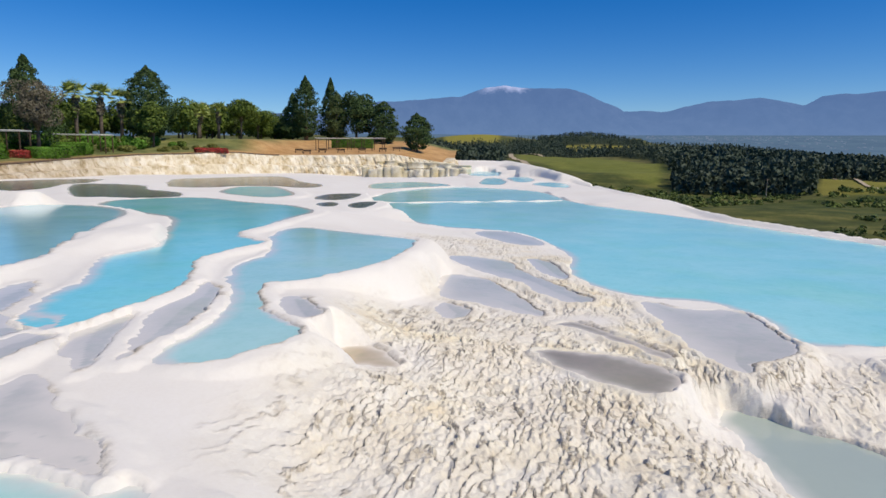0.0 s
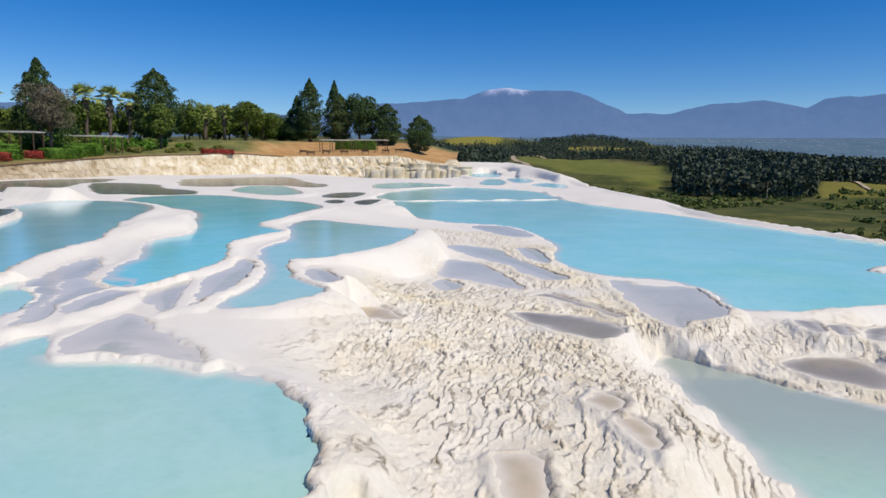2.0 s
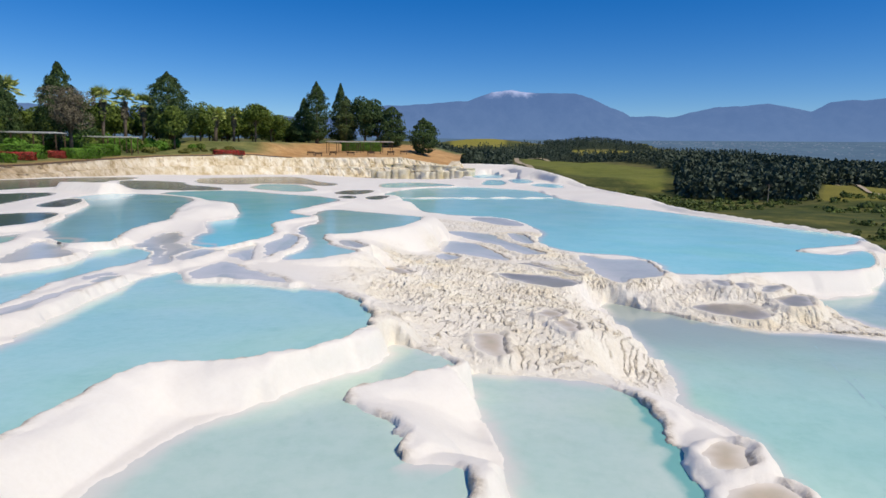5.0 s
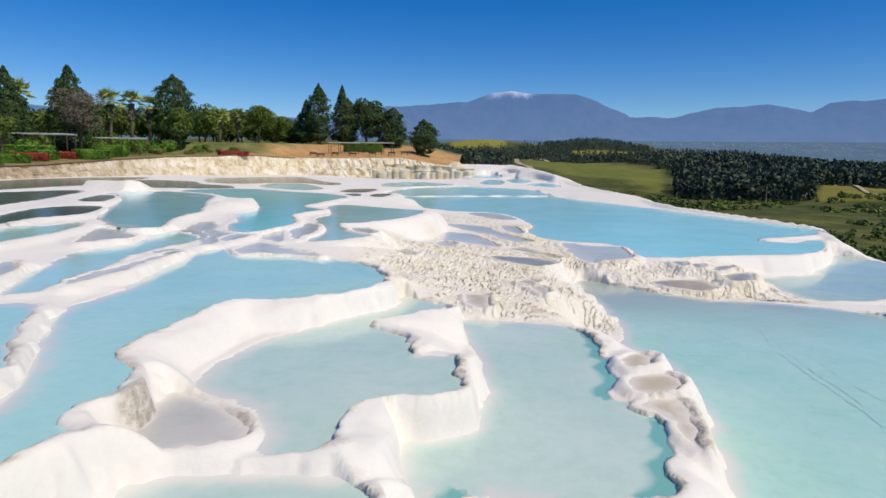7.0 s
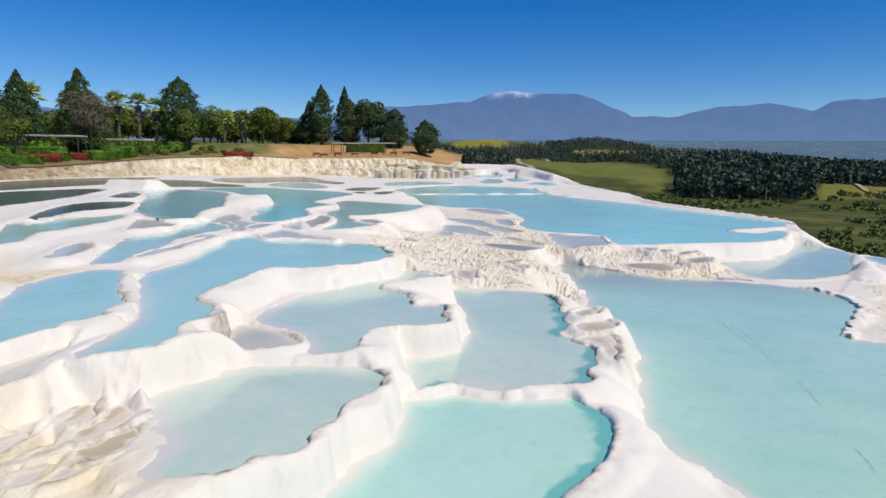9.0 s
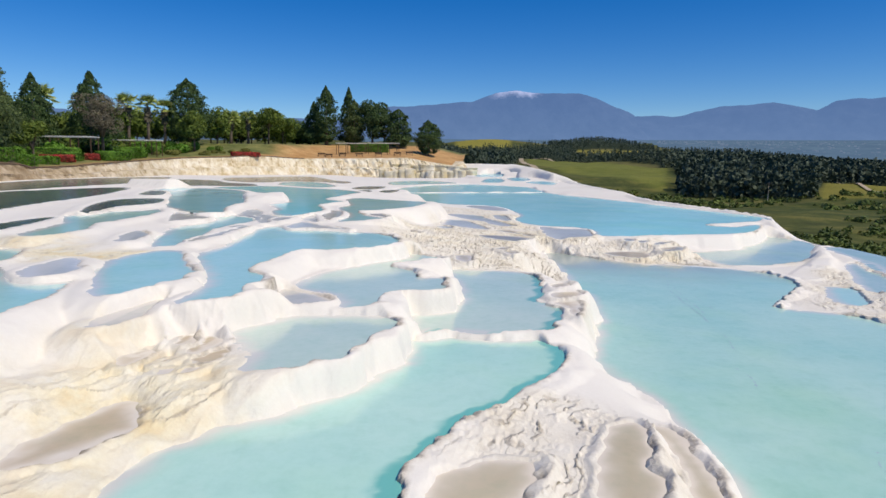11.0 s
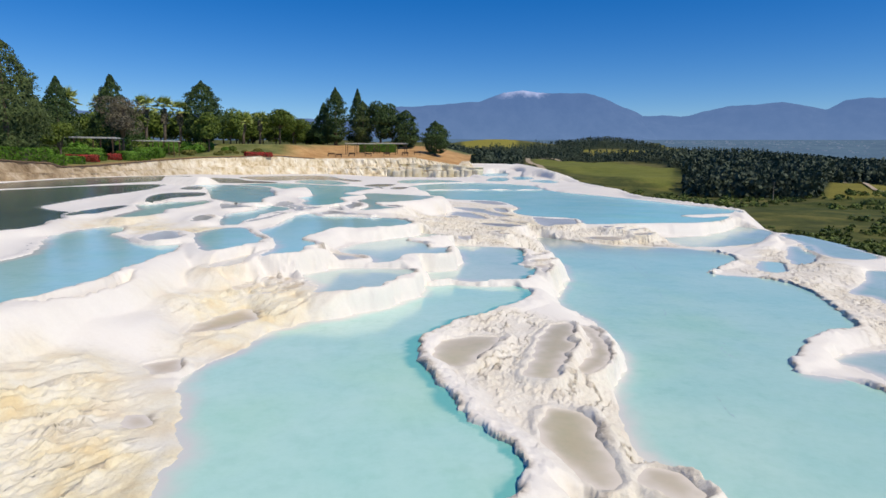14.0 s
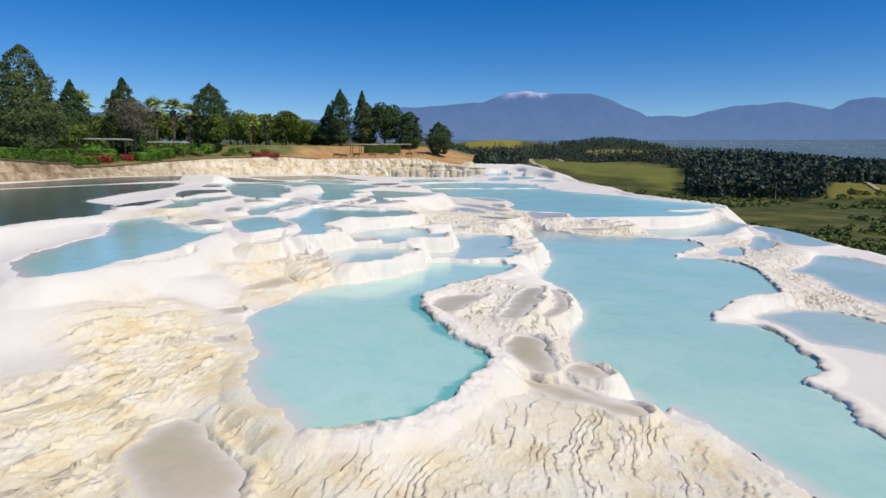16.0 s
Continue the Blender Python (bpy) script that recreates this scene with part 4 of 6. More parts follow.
# ---- the valley ----
def valley_height(bearing, r):
    """Land beyond the terraces: a valley ahead and to the right, a plateau to the left."""
    right = np.interp(r, [0, 14, 40, 90, 200, 330, 450, 700, 1000, 1500, 2000, 3000, 4700], [-14, -14, -14, -16, -19, -20, -17, -4, 15, 34, 58, 92, 190])
    right = right - np.interp(np.degrees(bearing), [13, 22, 33], [0, 8, 34]) * np.interp(r, [450, 900, 1500, 2600, 3200, 4200], [0, 0.55, 1, 1.5, 1.3, 0.3])
    left = np.interp(r, [0, 100, 170, 230, 290, 600, 1500, 4700], [-8, -8, -7, -2, 6, 10, 20, 190])
    k = smoothstep(radians(-7), radians(1), bearing) * smoothstep(radians(150), radians(110), bearing)
    knoll = 26 * np.exp(-((bearing - radians(10)) / 0.055) ** 2 - ((r - 2200) / 330) ** 2)
    knoll = knoll + 9 * np.exp(-((bearing - radians(-0.5)) / 0.07) ** 2 - ((r - 2250) / 380) ** 2)
    return left + (right - left) * k + knoll


ang = np.concatenate([np.linspace(-180, -46, 40), np.linspace(-44, 50, 230), np.linspace(52, 180, 40)])
rad = np.concatenate([np.linspace(0.5, 60, 12), np.geomspace(66, 4700, 170)])
RR, AA = np.meshgrid(rad, np.radians(ang))
VX, VY = RR * np.sin(AA), RR * np.cos(AA)
roll = fbm(VX / 140, VY / 140, 81, 4) * np.minimum(RR / 60, 9) * smoothstep(80, 250, RR) + fbm(VX / 700, VY / 700, 83, 4) * np.minimum(RR / 40, 26) * smoothstep(500, 1200, RR)
VZ = valley_height(AA, RR) + roll * smoothstep(4600, 2500, RR)


def land(x, y):
    """Height of the valley's surface."""
    x, y = np.asarray(x, float), np.asarray(y, float)
    r, a = np.hypot(x, y), np.arctan2(x, y)
    roll = fbm(x / 140, y / 140, 81, 4) * np.minimum(r / 60, 9) * smoothstep(80, 250, r) + fbm(x / 700, y / 700, 83, 4) * np.minimum(r / 40, 26) * smoothstep(500, 1200, r)
    return valley_height(a, r) + roll * smoothstep(4600, 2500, r)


def wooded(x, y):
    """Where the pine wood stands, and how far its edge is."""
    deg, r = np.degrees(np.arctan2(x, y)), np.hypot(x, y)
    near_edge = np.interp(deg, [-6, 2.7, 2.9, 5, 15, 17, 27.4, 28.2, 34, 46], [420, 420, 1320, 1150, 900, 470, 440, 600, 560, 420])
    far_edge = np.interp(deg, [-6, 3, 4.5, 16, 30, 46], [1700, 1700, 1950, 2000, 1500, 1200])
    ok = (r > near_edge) & (r < far_edge) & (fbm(x / 160, y / 160, 911, 4) > -0.22) & (signed_distance(x, y, field_poly) > 8)
    ok |= (r > 1900) & (r < 2500) & (np.abs(deg - 10) < 4.5)
    ok &= ~((np.abs(deg - 31) < 2.5) & (r > 430) & (r < 600)) & ~((np.abs(deg - 12.5) < 4.5) & (r > 1470) & (r < 1770))
    return ok, near_edge


def valley_material():
    m, n, l, p = material("valley_land")
    co = world_coords(n)
    field = n.new("ShaderNodeAttribute")
    field.attribute_name = "field"
    big, mid, fine = noise_node(n, l, 0.006, 5, 0.6, co), noise_node(n, l, 0.05, 6, 0.65, co), noise_node(n, l, 0.6, 5, 0.7, co)
    scrub = ramp(n, [(0.33, (0.035, 0.05, 0.015)), (0.48, (0.10, 0.115, 0.028)), (0.62, (0.24, 0.22, 0.06))])
    l.new(mid.outputs[0], scrub.inputs[0])
    plots = n.new("ShaderNodeTexVoronoi")
    plots.inputs["Scale"].default_value = 0.006
    l.new(co, plots.inputs["Vector"])
    tone = ramp(n, [(0.2, (0.06, 0.09, 0.03)), (0.5, (0.14, 0.15, 0.05)), (0.8, (0.25, 0.22, 0.11))])
    l.new(plots.outputs["Color"], tone.inputs[0])
    c = mix_colour(n, l, 0.4, scrub.outputs[0], tone.outputs[0])
    meadow = ramp(n, [(0.35, (0.16, 0.19, 0.04)), (0.65, (0.25, 0.26, 0.06))])
    l.new(mid.outputs[0], meadow.inputs[0])
    c = mix_colour(n, l, field.outputs["Fac"], c, meadow.outputs[0])
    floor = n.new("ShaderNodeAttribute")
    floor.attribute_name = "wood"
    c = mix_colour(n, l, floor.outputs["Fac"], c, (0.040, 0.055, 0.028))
    ripe = n.new("ShaderNodeAttribute")
    ripe.attribute_name = "ripe"
    c = mix_colour(n, l, ripe.outputs["Fac"], c, (0.34, 0.31, 0.06))
    f = ramp(n, [(0.3, (0.6, 0.6, 0.6)), (0.7, (1, 1, 1))])
    l.new(fine.outputs[0], f.inputs[0])
    l.new(mix_colour(n, l, 1.0, c, f.outputs[0], "MULTIPLY"), p.inputs["Base Color"])
    p.inputs["Roughness"].default_value = 0.95
    p.inputs["Specular IOR Level"].default_value = 0.1
    return m


# the mown field, by bearing and distance
FIELD = [(3.6, 1250), (9.5, 1050), (16.1, 760), (16.2, 500), (12, 560), (7.4, 640), (3.9, 840)]
field_poly = np.array([(r * math.sin(radians(a)), r * math.cos(radians(a))) for a, r in FIELD])
inside_field = smoothstep(6, -6, signed_distance(VX, VY, field_poly))
DEG = np.degrees(AA)
ripe = np.clip((np.abs(DEG + 0.3) < 2.6) * (RR > 1750) + (np.abs(DEG - 12.5) < 4.5) * (RR > 1480) * (RR < 1760) + 0.6 * (np.abs(DEG - 31) < 3.0) * (RR > 440) * (RR < 590), 0, 1).astype(float)
inner = (RR < np.interp(DEG, [14, 22], [2700, 1650]))[:-1, :-1]
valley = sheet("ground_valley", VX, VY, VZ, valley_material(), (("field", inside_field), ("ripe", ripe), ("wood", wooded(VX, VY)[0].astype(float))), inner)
tagged(valley, "green valley with scrub, mown fields and far plain", "valley", kind="structure")


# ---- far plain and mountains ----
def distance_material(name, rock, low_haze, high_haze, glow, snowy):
    """Backdrop land with the blue of distant haze put into its emission."""
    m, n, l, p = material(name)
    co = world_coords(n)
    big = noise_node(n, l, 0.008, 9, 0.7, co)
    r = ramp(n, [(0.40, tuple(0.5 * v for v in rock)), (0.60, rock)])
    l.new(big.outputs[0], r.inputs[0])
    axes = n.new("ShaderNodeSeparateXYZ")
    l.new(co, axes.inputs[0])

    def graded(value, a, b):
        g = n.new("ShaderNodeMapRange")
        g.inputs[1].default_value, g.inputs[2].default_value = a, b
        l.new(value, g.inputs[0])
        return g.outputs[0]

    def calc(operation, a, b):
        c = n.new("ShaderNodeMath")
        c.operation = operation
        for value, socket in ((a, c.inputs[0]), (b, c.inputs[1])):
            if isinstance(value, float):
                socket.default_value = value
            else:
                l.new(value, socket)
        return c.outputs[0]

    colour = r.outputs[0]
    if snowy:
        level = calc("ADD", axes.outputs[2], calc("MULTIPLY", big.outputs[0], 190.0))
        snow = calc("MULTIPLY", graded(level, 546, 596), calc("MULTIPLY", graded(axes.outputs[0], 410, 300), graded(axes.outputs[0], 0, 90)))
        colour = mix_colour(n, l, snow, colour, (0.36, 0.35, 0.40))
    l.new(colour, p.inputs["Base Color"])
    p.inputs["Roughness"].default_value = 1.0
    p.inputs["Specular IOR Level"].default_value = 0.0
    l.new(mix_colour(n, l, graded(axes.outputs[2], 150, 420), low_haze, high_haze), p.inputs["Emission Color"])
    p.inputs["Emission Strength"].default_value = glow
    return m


plain = sheet("backdrop_plain", VX, VY, VZ, distance_material("far_plain_haze", (0.05, 0.07, 0.06), (0.078, 0.135, 0.235), (0.100, 0.165, 0.30), 0.9, False), (), ~inner)
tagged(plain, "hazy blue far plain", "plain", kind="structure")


def mountain_range(name, profile, r0, depth, mat, label, seed):
    """A ridge that follows a profile of bearing and crest height."""
    a = np.linspace(profile[0][0], profile[-1][0], 260)
    crest = np.interp(a, [p[0] for p in profile], [p[1] for p in profile])
    crest = crest + 9 * fbm(a * 0.9, a * 0 + 3, seed, 5)
    s = np.linspace(0, 1, 40)
    A, S = np.meshgrid(np.radians(a), s)
    R = r0 + depth * S
    foot = 150.0
    shape = smoothstep(0, 1, S) ** 0.8
    spurs = fbm(A * 26 + S * 1.3, S * 3.0, seed + 3, 5) * 75 * S * (1 - S) * 2
    Z = foot + (crest[None, :] - foot) * shape + spurs
    ob = sheet(name, R * np.sin(A), R * np.cos(A), Z, mat)
    return tagged(ob, label, "mountain", kind="structure")


MOUNTAINS = distance_material("mountain_rock_haze", (0.030, 0.036, 0.042), (0.120, 0.208, 0.395), (0.092, 0.172, 0.365), 0.95, True)
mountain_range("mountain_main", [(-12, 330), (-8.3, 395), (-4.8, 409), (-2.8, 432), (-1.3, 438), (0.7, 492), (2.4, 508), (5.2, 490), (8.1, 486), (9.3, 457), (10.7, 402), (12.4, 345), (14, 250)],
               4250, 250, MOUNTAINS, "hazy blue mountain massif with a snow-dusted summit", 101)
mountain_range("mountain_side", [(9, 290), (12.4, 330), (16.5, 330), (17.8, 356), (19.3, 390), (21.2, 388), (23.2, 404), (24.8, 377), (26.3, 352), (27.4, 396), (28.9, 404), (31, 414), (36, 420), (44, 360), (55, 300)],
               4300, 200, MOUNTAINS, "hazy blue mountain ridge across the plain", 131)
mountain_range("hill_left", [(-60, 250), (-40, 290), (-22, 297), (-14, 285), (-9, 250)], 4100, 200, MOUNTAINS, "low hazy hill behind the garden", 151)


# ---- helpers for things ----
def mesh_object(name, verts, faces, mat, smooth=False):
    me = bpy.data.meshes.new(name)
    me.from_pydata([tuple(v) for v in verts], [], [tuple(f) for f in faces])
    if smooth:
        me.polygons.foreach_set("use_smooth", np.ones(len(me.polygons), bool))
    me.materials.append(mat)
    return new(name, me)


def part(name, verts, faces, mat, parent, label="", smooth=False):
    """One mesh under a thing or under one of its parts."""
    ob = mesh_object(name, verts, faces, mat, smooth)
    ob.parent = parent
    if label:
        ob["label"] = label
    return ob


def leaves(centres, out, size, rng, flat=0.0):
    """Small bent leaf clumps round the given points."""
    n = len(centres)
    normal = out + rng.normal(0, 0.6, (n, 3))
    normal[:, 2] += flat
    normal /= np.linalg.norm(normal, axis=1, keepdims=True) + 1e-9
    side = np.cross(normal, rng.normal(0, 1, (n, 3)))
    side /= np.linalg.norm(side, axis=1, keepdims=True) + 1e-9
    up = np.cross(normal, side)
    s = (size * rng.uniform(0.6, 1.4, n))[:, None]
    a, b = centres - side * s * 0.5, centres + side * s * 0.5
    tip, low = centres + up * s * 0.7 - normal * s * 0.2, centres - up * s * 0.7 - normal * s * 0.15
    co = np.stack([a, low, b, tip], 1).reshape(-1, 3)
    return co, np.arange(4 * n).reshape(-1, 4)


def tube(points, radii, sides=8):
    verts, faces = [], []
    for k, (p, r) in enumerate(zip(points, radii)):
        p = Vector(p)
        d = (Vector(points[min(k + 1, len(points) - 1)]) - Vector(points[max(k - 1, 0)])).normalized()
        u = d.orthogonal().normalized()
        v = d.cross(u)
        for s in range(sides):
            a = 2 * math.pi * s / sides
            verts.append(p + r * (math.cos(a) * u + math.sin(a) * v))
    for k in range(len(points) - 1):
        for s in range(sides):
            faces.append((k * sides + s, k * sides + (s + 1) % sides, (k + 1) * sides + (s + 1) % sides, (k + 1) * sides + s))
    faces.append(tuple(range(sides))[::-1])
    faces.append(tuple(range((len(points) - 1) * sides, len(points) * sides)))
    return verts, faces


def joined(*pieces):
    verts, faces = [], []
    for v, f in pieces:
        k = len(verts)
        verts += [tuple(p) for p in v]
        faces += [tuple(i + k for i in face) for face in f]
    return verts, faces


def block(x0, y0, z0, x1, y1, z1, bevel=0.0):
    bm = bmesh.new()
    bmesh.ops.create_cube(bm, size=1)
    for v in bm.verts:
        v.co = Vector(((x0 + x1) / 2 + v.co.x * (x1 - x0), (y0 + y1) / 2 + v.co.y * (y1 - y0), (z0 + z1) / 2 + v.co.z * (z1 - z0)))
    if bevel:
        bmesh.ops.bevel(bm, geom=bm.edges[:], offset=bevel, segments=1, affect="EDGES")
    bm.verts.index_update()
    out = [v.co.copy() for v in bm.verts], [tuple(v.index for v in f.verts) for f in bm.faces]
    bm.free()
    return out


def foliage(name, low, high, scale=0.9):
    m, n, l, p = material(name)
    co = world_coords(n)
    info = n.new("ShaderNodeNewGeometry")
    big = noise_node(n, l, scale, 3, 0.6, co)
    total = n.new("ShaderNodeMath")
    total.operation = "MULTIPLY_ADD"
    l.new(info.outputs["Random Per Island"], total.inputs[0])
    total.inputs[1].default_value = 0.3
    l.new(big.outputs[0], total.inputs[2])
    r = ramp(n, [(0.36, low), (0.88, high)])
    l.new(total.outputs[0], r.inputs[0])
    l.new(r.outputs[0], p.inputs["Base Color"])
    p.inputs["Roughness"].default_value = 0.65
    p.inputs["Specular IOR Level"].default_value = 0.25
    return m


BARK = simple("bark", (0.10, 0.075, 0.055), (0.20, 0.16, 0.12), 3.0)
CONIFER = foliage("conifer_needles", (0.020, 0.044, 0.014), (0.075, 0.125, 0.034))
CEDAR = foliage("cedar_needles", (0.034, 0.058, 0.020), (0.12, 0.165, 0.050))
BROAD = foliage("broad_leaves", (0.036, 0.066, 0.010), (0.17, 0.235, 0.036))
PALM = foliage("palm_fronds", (0.18, 0.23, 0.055), (0.56, 0.62, 0.18))
HEDGE = foliage("hedge_leaves", (0.050, 0.120, 0.010), (0.14, 0.29, 0.028))
DRY = foliage("dry_twigs", (0.10, 0.088, 0.058), (0.22, 0.195, 0.13))
RED = foliage("red_petals", (0.10, 0.05, 0.015), (0.50, 0.05, 0.05))
WOOD = simple("brown_wood", (0.075, 0.045, 0.025), (0.16, 0.10, 0.055), 4.0)
WHITE_PAINT = simple("white_paint", (0.66, 0.66, 0.62), (0.80, 0.80, 0.77), 2.0, 0.5)
STONE = simple("cream_stone", (0.38, 0.29, 0.18), (0.80, 0.74, 0.63), 0.6, 0.85, 0.5, distance=0.08)
COLUMN = simple("stained_travertine", (0.60, 0.50, 0.26), (0.90, 0.86, 0.74), 0.45, 0.8, 0.4, distance=0.06)


FRONT = [(-44, 22), (-46, 39), (-52, 61), (-54.5, 77), (-56, 98), (-50.5, 112), (-44, 126), (-37, 133), (-28, 136), (-18, 139), (-10, 144), (-5, 150), (-4, 160)]


def garden_height(x, y):
    x, y = np.asarray(x, float), np.asarray(y, float)
    edge = np.interp(y, [p[1] for p in FRONT], [p[0] for p in FRONT])
    lawn = np.interp(y, [39, 51, 54.5, 66, 78, 92, 100, 112, 126, 230], [0.97, 1.15, 0.68, 0.78, 1.28, 1.75, 2.1, 2.6, 3.4, 6.5]) + 0.085 * np.clip(edge - x, 0, 28)
    dirt = np.interp(y, [126, 135, 150, 165, 178, 210], [2.4, 2.7, 4.1, 5.5, 7.2, 8.0]) - np.interp(x, [-17, -6], [0, 2.6])
    k = smoothstep(-50, -40, x)
    return lawn + (dirt - lawn) * k


# ---- garden ground and its wall ----


def along(points, steps):
    pts = [Vector(points[0])] + [Vector(p) for p in points] + [Vector(points[-1])]
    out = []
    for k in range(1, len(pts) - 2):
        a, b, c, d = pts[k - 1:k + 3]
        for s in range(steps):
            t = s / steps
            out.append(0.5 * (2 * b + (c - a) * t + (2 * a - 5 * b + 4 * c - d) * t * t + (3 * b - a - 3 * c + d) * t ** 3))
    return np.array([tuple(p) for p in out + [pts[-1]]])


front = along(FRONT, 24)
GX, GY = np.meshgrid(np.arange(-140, 0, 0.9), np.arange(18, 230, 0.9))
garden_poly = np.concatenate([front, np.array([(-4, 232), (-142, 232), (-142, 16), (-44, 16)])])
gd = signed_distance(GX, GY, garden_poly)
GZ = garden_height(GX, GY) + 0.18 * fbm(GX * 0.2, GY * 0.2, 201, 4)
inside = gd < 0.1


def garden_material():
    m, n, l, p = material("garden_earth")
    co = world_coords(n)
    earth = n.new("ShaderNodeAttribute")
    earth.attribute_name = "earth"
    mid, fine = noise_node(n, l, 0.25, 5, 0.6, co), noise_node(n, l, 2.5, 6, 0.7, co)
    lawn = ramp(n, [(0.35, (0.10, 0.135, 0.025)), (0.65, (0.28, 0.27, 0.08))])
    dirt = ramp(n, [(0.35, (0.50, 0.27, 0.09)), (0.65, (0.70, 0.43, 0.18))])
    l.new(mid.outputs[0], lawn.inputs[0])
    l.new(mid.outputs[0], dirt.inputs[0])
    c = mix_colour(n, l, earth.outputs["Fac"], lawn.outputs[0], dirt.outputs[0])
    f = ramp(n, [(0.3, (0.7, 0.7, 0.7)), (0.7, (1, 1, 1))])
    l.new(fine.outputs[0], f.inputs[0])
    l.new(mix_colour(n, l, 1.0, c, f.outputs[0], "MULTIPLY"), p.inputs["Base Color"])
    p.inputs["Roughness"].default_value = 0.95
    bump(n, l, fine.outputs[0], 0.5, 0.05, p)
    return m


earth = np.clip(smoothstep(-51, -44, GX + 3 * fbm(GX * 0.1, GY * 0.1, 203, 3)) + 0.8 * smoothstep(-3.5, -1.2, gd), 0, 1) * smoothstep(188, 172, GY)
keep = inside[:-1, :-1] & inside[1:, :-1] & inside[:-1, 1:] & inside[1:, 1:]
garden = sheet("ground_garden", GX, GY, GZ, garden_material(), (("earth", earth),), keep)
tagged(garden, "garden lawn and bare orange earth above the terraces", "garden ground", kind="structure")


def wall_stone():
    """Tan broken rock at one end, limewashed cream blocks at the other."""
    m, n, l, p = material("wall_stone")
    co = world_coords(n)
    axes = n.new("ShaderNodeSeparateXYZ")
    l.new(co, axes.inputs[0])
    share = n.new("ShaderNodeMapRange")
    share.inputs[1].default_value, share.inputs[2].default_value = 45, 108
    l.new(axes.outputs[1], share.inputs[0])
    squash = n.new("ShaderNodeVectorMath")
    squash.operation = "MULTIPLY"
    squash.inputs[1].default_value = (1.0, 1.0, 0.35)
    l.new(co, squash.inputs[0])
    big, fine, streak = noise_node(n, l, 0.55, 5, 0.65, co), noise_node(n, l, 3.2, 6, 0.7, co), noise_node(n, l, 1.3, 5, 0.7, squash.outputs[0])
    tan = ramp(n, [(0.34, (0.22, 0.15, 0.075)), (0.5, (0.42, 0.31, 0.18)), (0.66, (0.64, 0.52, 0.36))])
    cream = ramp(n, [(0.34, (0.48, 0.37, 0.20)), (0.48, (0.72, 0.62, 0.43)), (0.62, (0.86, 0.80, 0.66))])
    l.new(big.outputs[0], tan.inputs[0])
    l.new(big.outputs[0], cream.inputs[0])
    c = mix_colour(n, l, share.outputs[0], tan.outputs[0], cream.outputs[0])
    rust = ramp(n, [(0.58, (1, 1, 1)), (0.68, (0.55, 0.44, 0.30))])
    l.new(streak.outputs[0], rust.inputs[0])
    l.new(mix_colour(n, l, 1.0, c, rust.outputs[0], "MULTIPLY"), p.inputs["Base Color"])
    p.inputs["Roughness"].default_value = 0.9
    bump(n, l, fine.outputs[0], 0.6, 0.12, p)
    return m


def garden_wall():
    """A rough stepped stone wall that holds the garden."""
    line = front
    tangent = np.gradient(line, axis=0)
    normal = np.stack([tangent[:, 1], -tangent[:, 0]], -1) / np.linalg.norm(tangent, axis=1, keepdims=True)
    top = garden_height(line[:, 0], line[:, 1])
    low = np.interp(line[:, 1], [30, 61, 80, 100, 127, 136, 150], [-0.4, -0.55, -0.7, -0.95, -1.05, -1.4, -1.5]) - 0.3
    spread = np.interp(line[:, 0], [-42, -30], [1.0, 2.2])
    shape = [(-1.6, 1.0, 0.05), (-0.5, 1.0, 0.16), (0.0, 1.0, 0.14), (0.12, 0.93, 0), (0.3, 0.75, 0), (0.55, 0.56, 0), (0.75, 0.52, 0.05), (1.5, 0.50, 0.05), (1.65, 0.42, 0),
             (1.85, 0.25, 0), (2.1, 0.10, 0), (3.0, 0.0, 0)]
    xs, ys, zs = [], [], []
    s = np.arange(len(line))
    for k, (off, share, lift) in enumerate(shape):
        rag = 0.35 * (value_noise(s * 0.9, s * 0 + 3.1 * k, 211) - 0.5) + 0.25 * (lattice(np.floor(s / 1.6), s * 0 + k // 2, 213) - 0.5)
        o = (off + (rag if 2 < k < 11 else 0)) * spread
        xs.append(line[:, 0] + normal[:, 0] * o)
        ys.append(line[:, 1] + normal[:, 1] * o)
        zs.append(low + (top - low) * share + lift + (0.25 * rag if 3 < k < 11 else 0))
    ob = sheet("wall_garden", np.array(xs), np.array(ys), np.array(zs), wall_stone())
    ob.data.polygons.foreach_set("use_smooth", np.zeros(len(ob.data.polygons), bool))
    use = np.arange(0, int(np.argmax(line[:, 0] > -40)))
    edge = [[], [], [], [], []]
    for k, (off, lift) in enumerate([(-0.3, 0.1), (-0.28, 0.3), (0.06, 0.3), (0.08, 0.1), (-0.3, 0.1)]):
        edge[k] = np.stack([line[use, 0] + normal[use, 0] * off, line[use, 1] + normal[use, 1] * off, top[use] + lift], -1)
    e = np.array(edge)
    cap = sheet("trim_garden_wall", e[:, :, 0], e[:, :, 1], e[:, :, 2], simple("brown_coping", (0.12, 0.075, 0.04), (0.24, 0.16, 0.09), 1.2))
    tagged(cap, "dark brown coping along the garden wall", "coping", kind="structure")
    return tagged(ob, "rough cream stone retaining wall in two tiers", "retaining wall", kind="structure")


garden_wall()


# ---- trees ----
def place(name, label, category, group, x, y, z=None):
    root = new(name)
    root.location = (x, y, float(garden_height(x, y)) if z is None else z)
    return tagged(root, label, category, group)


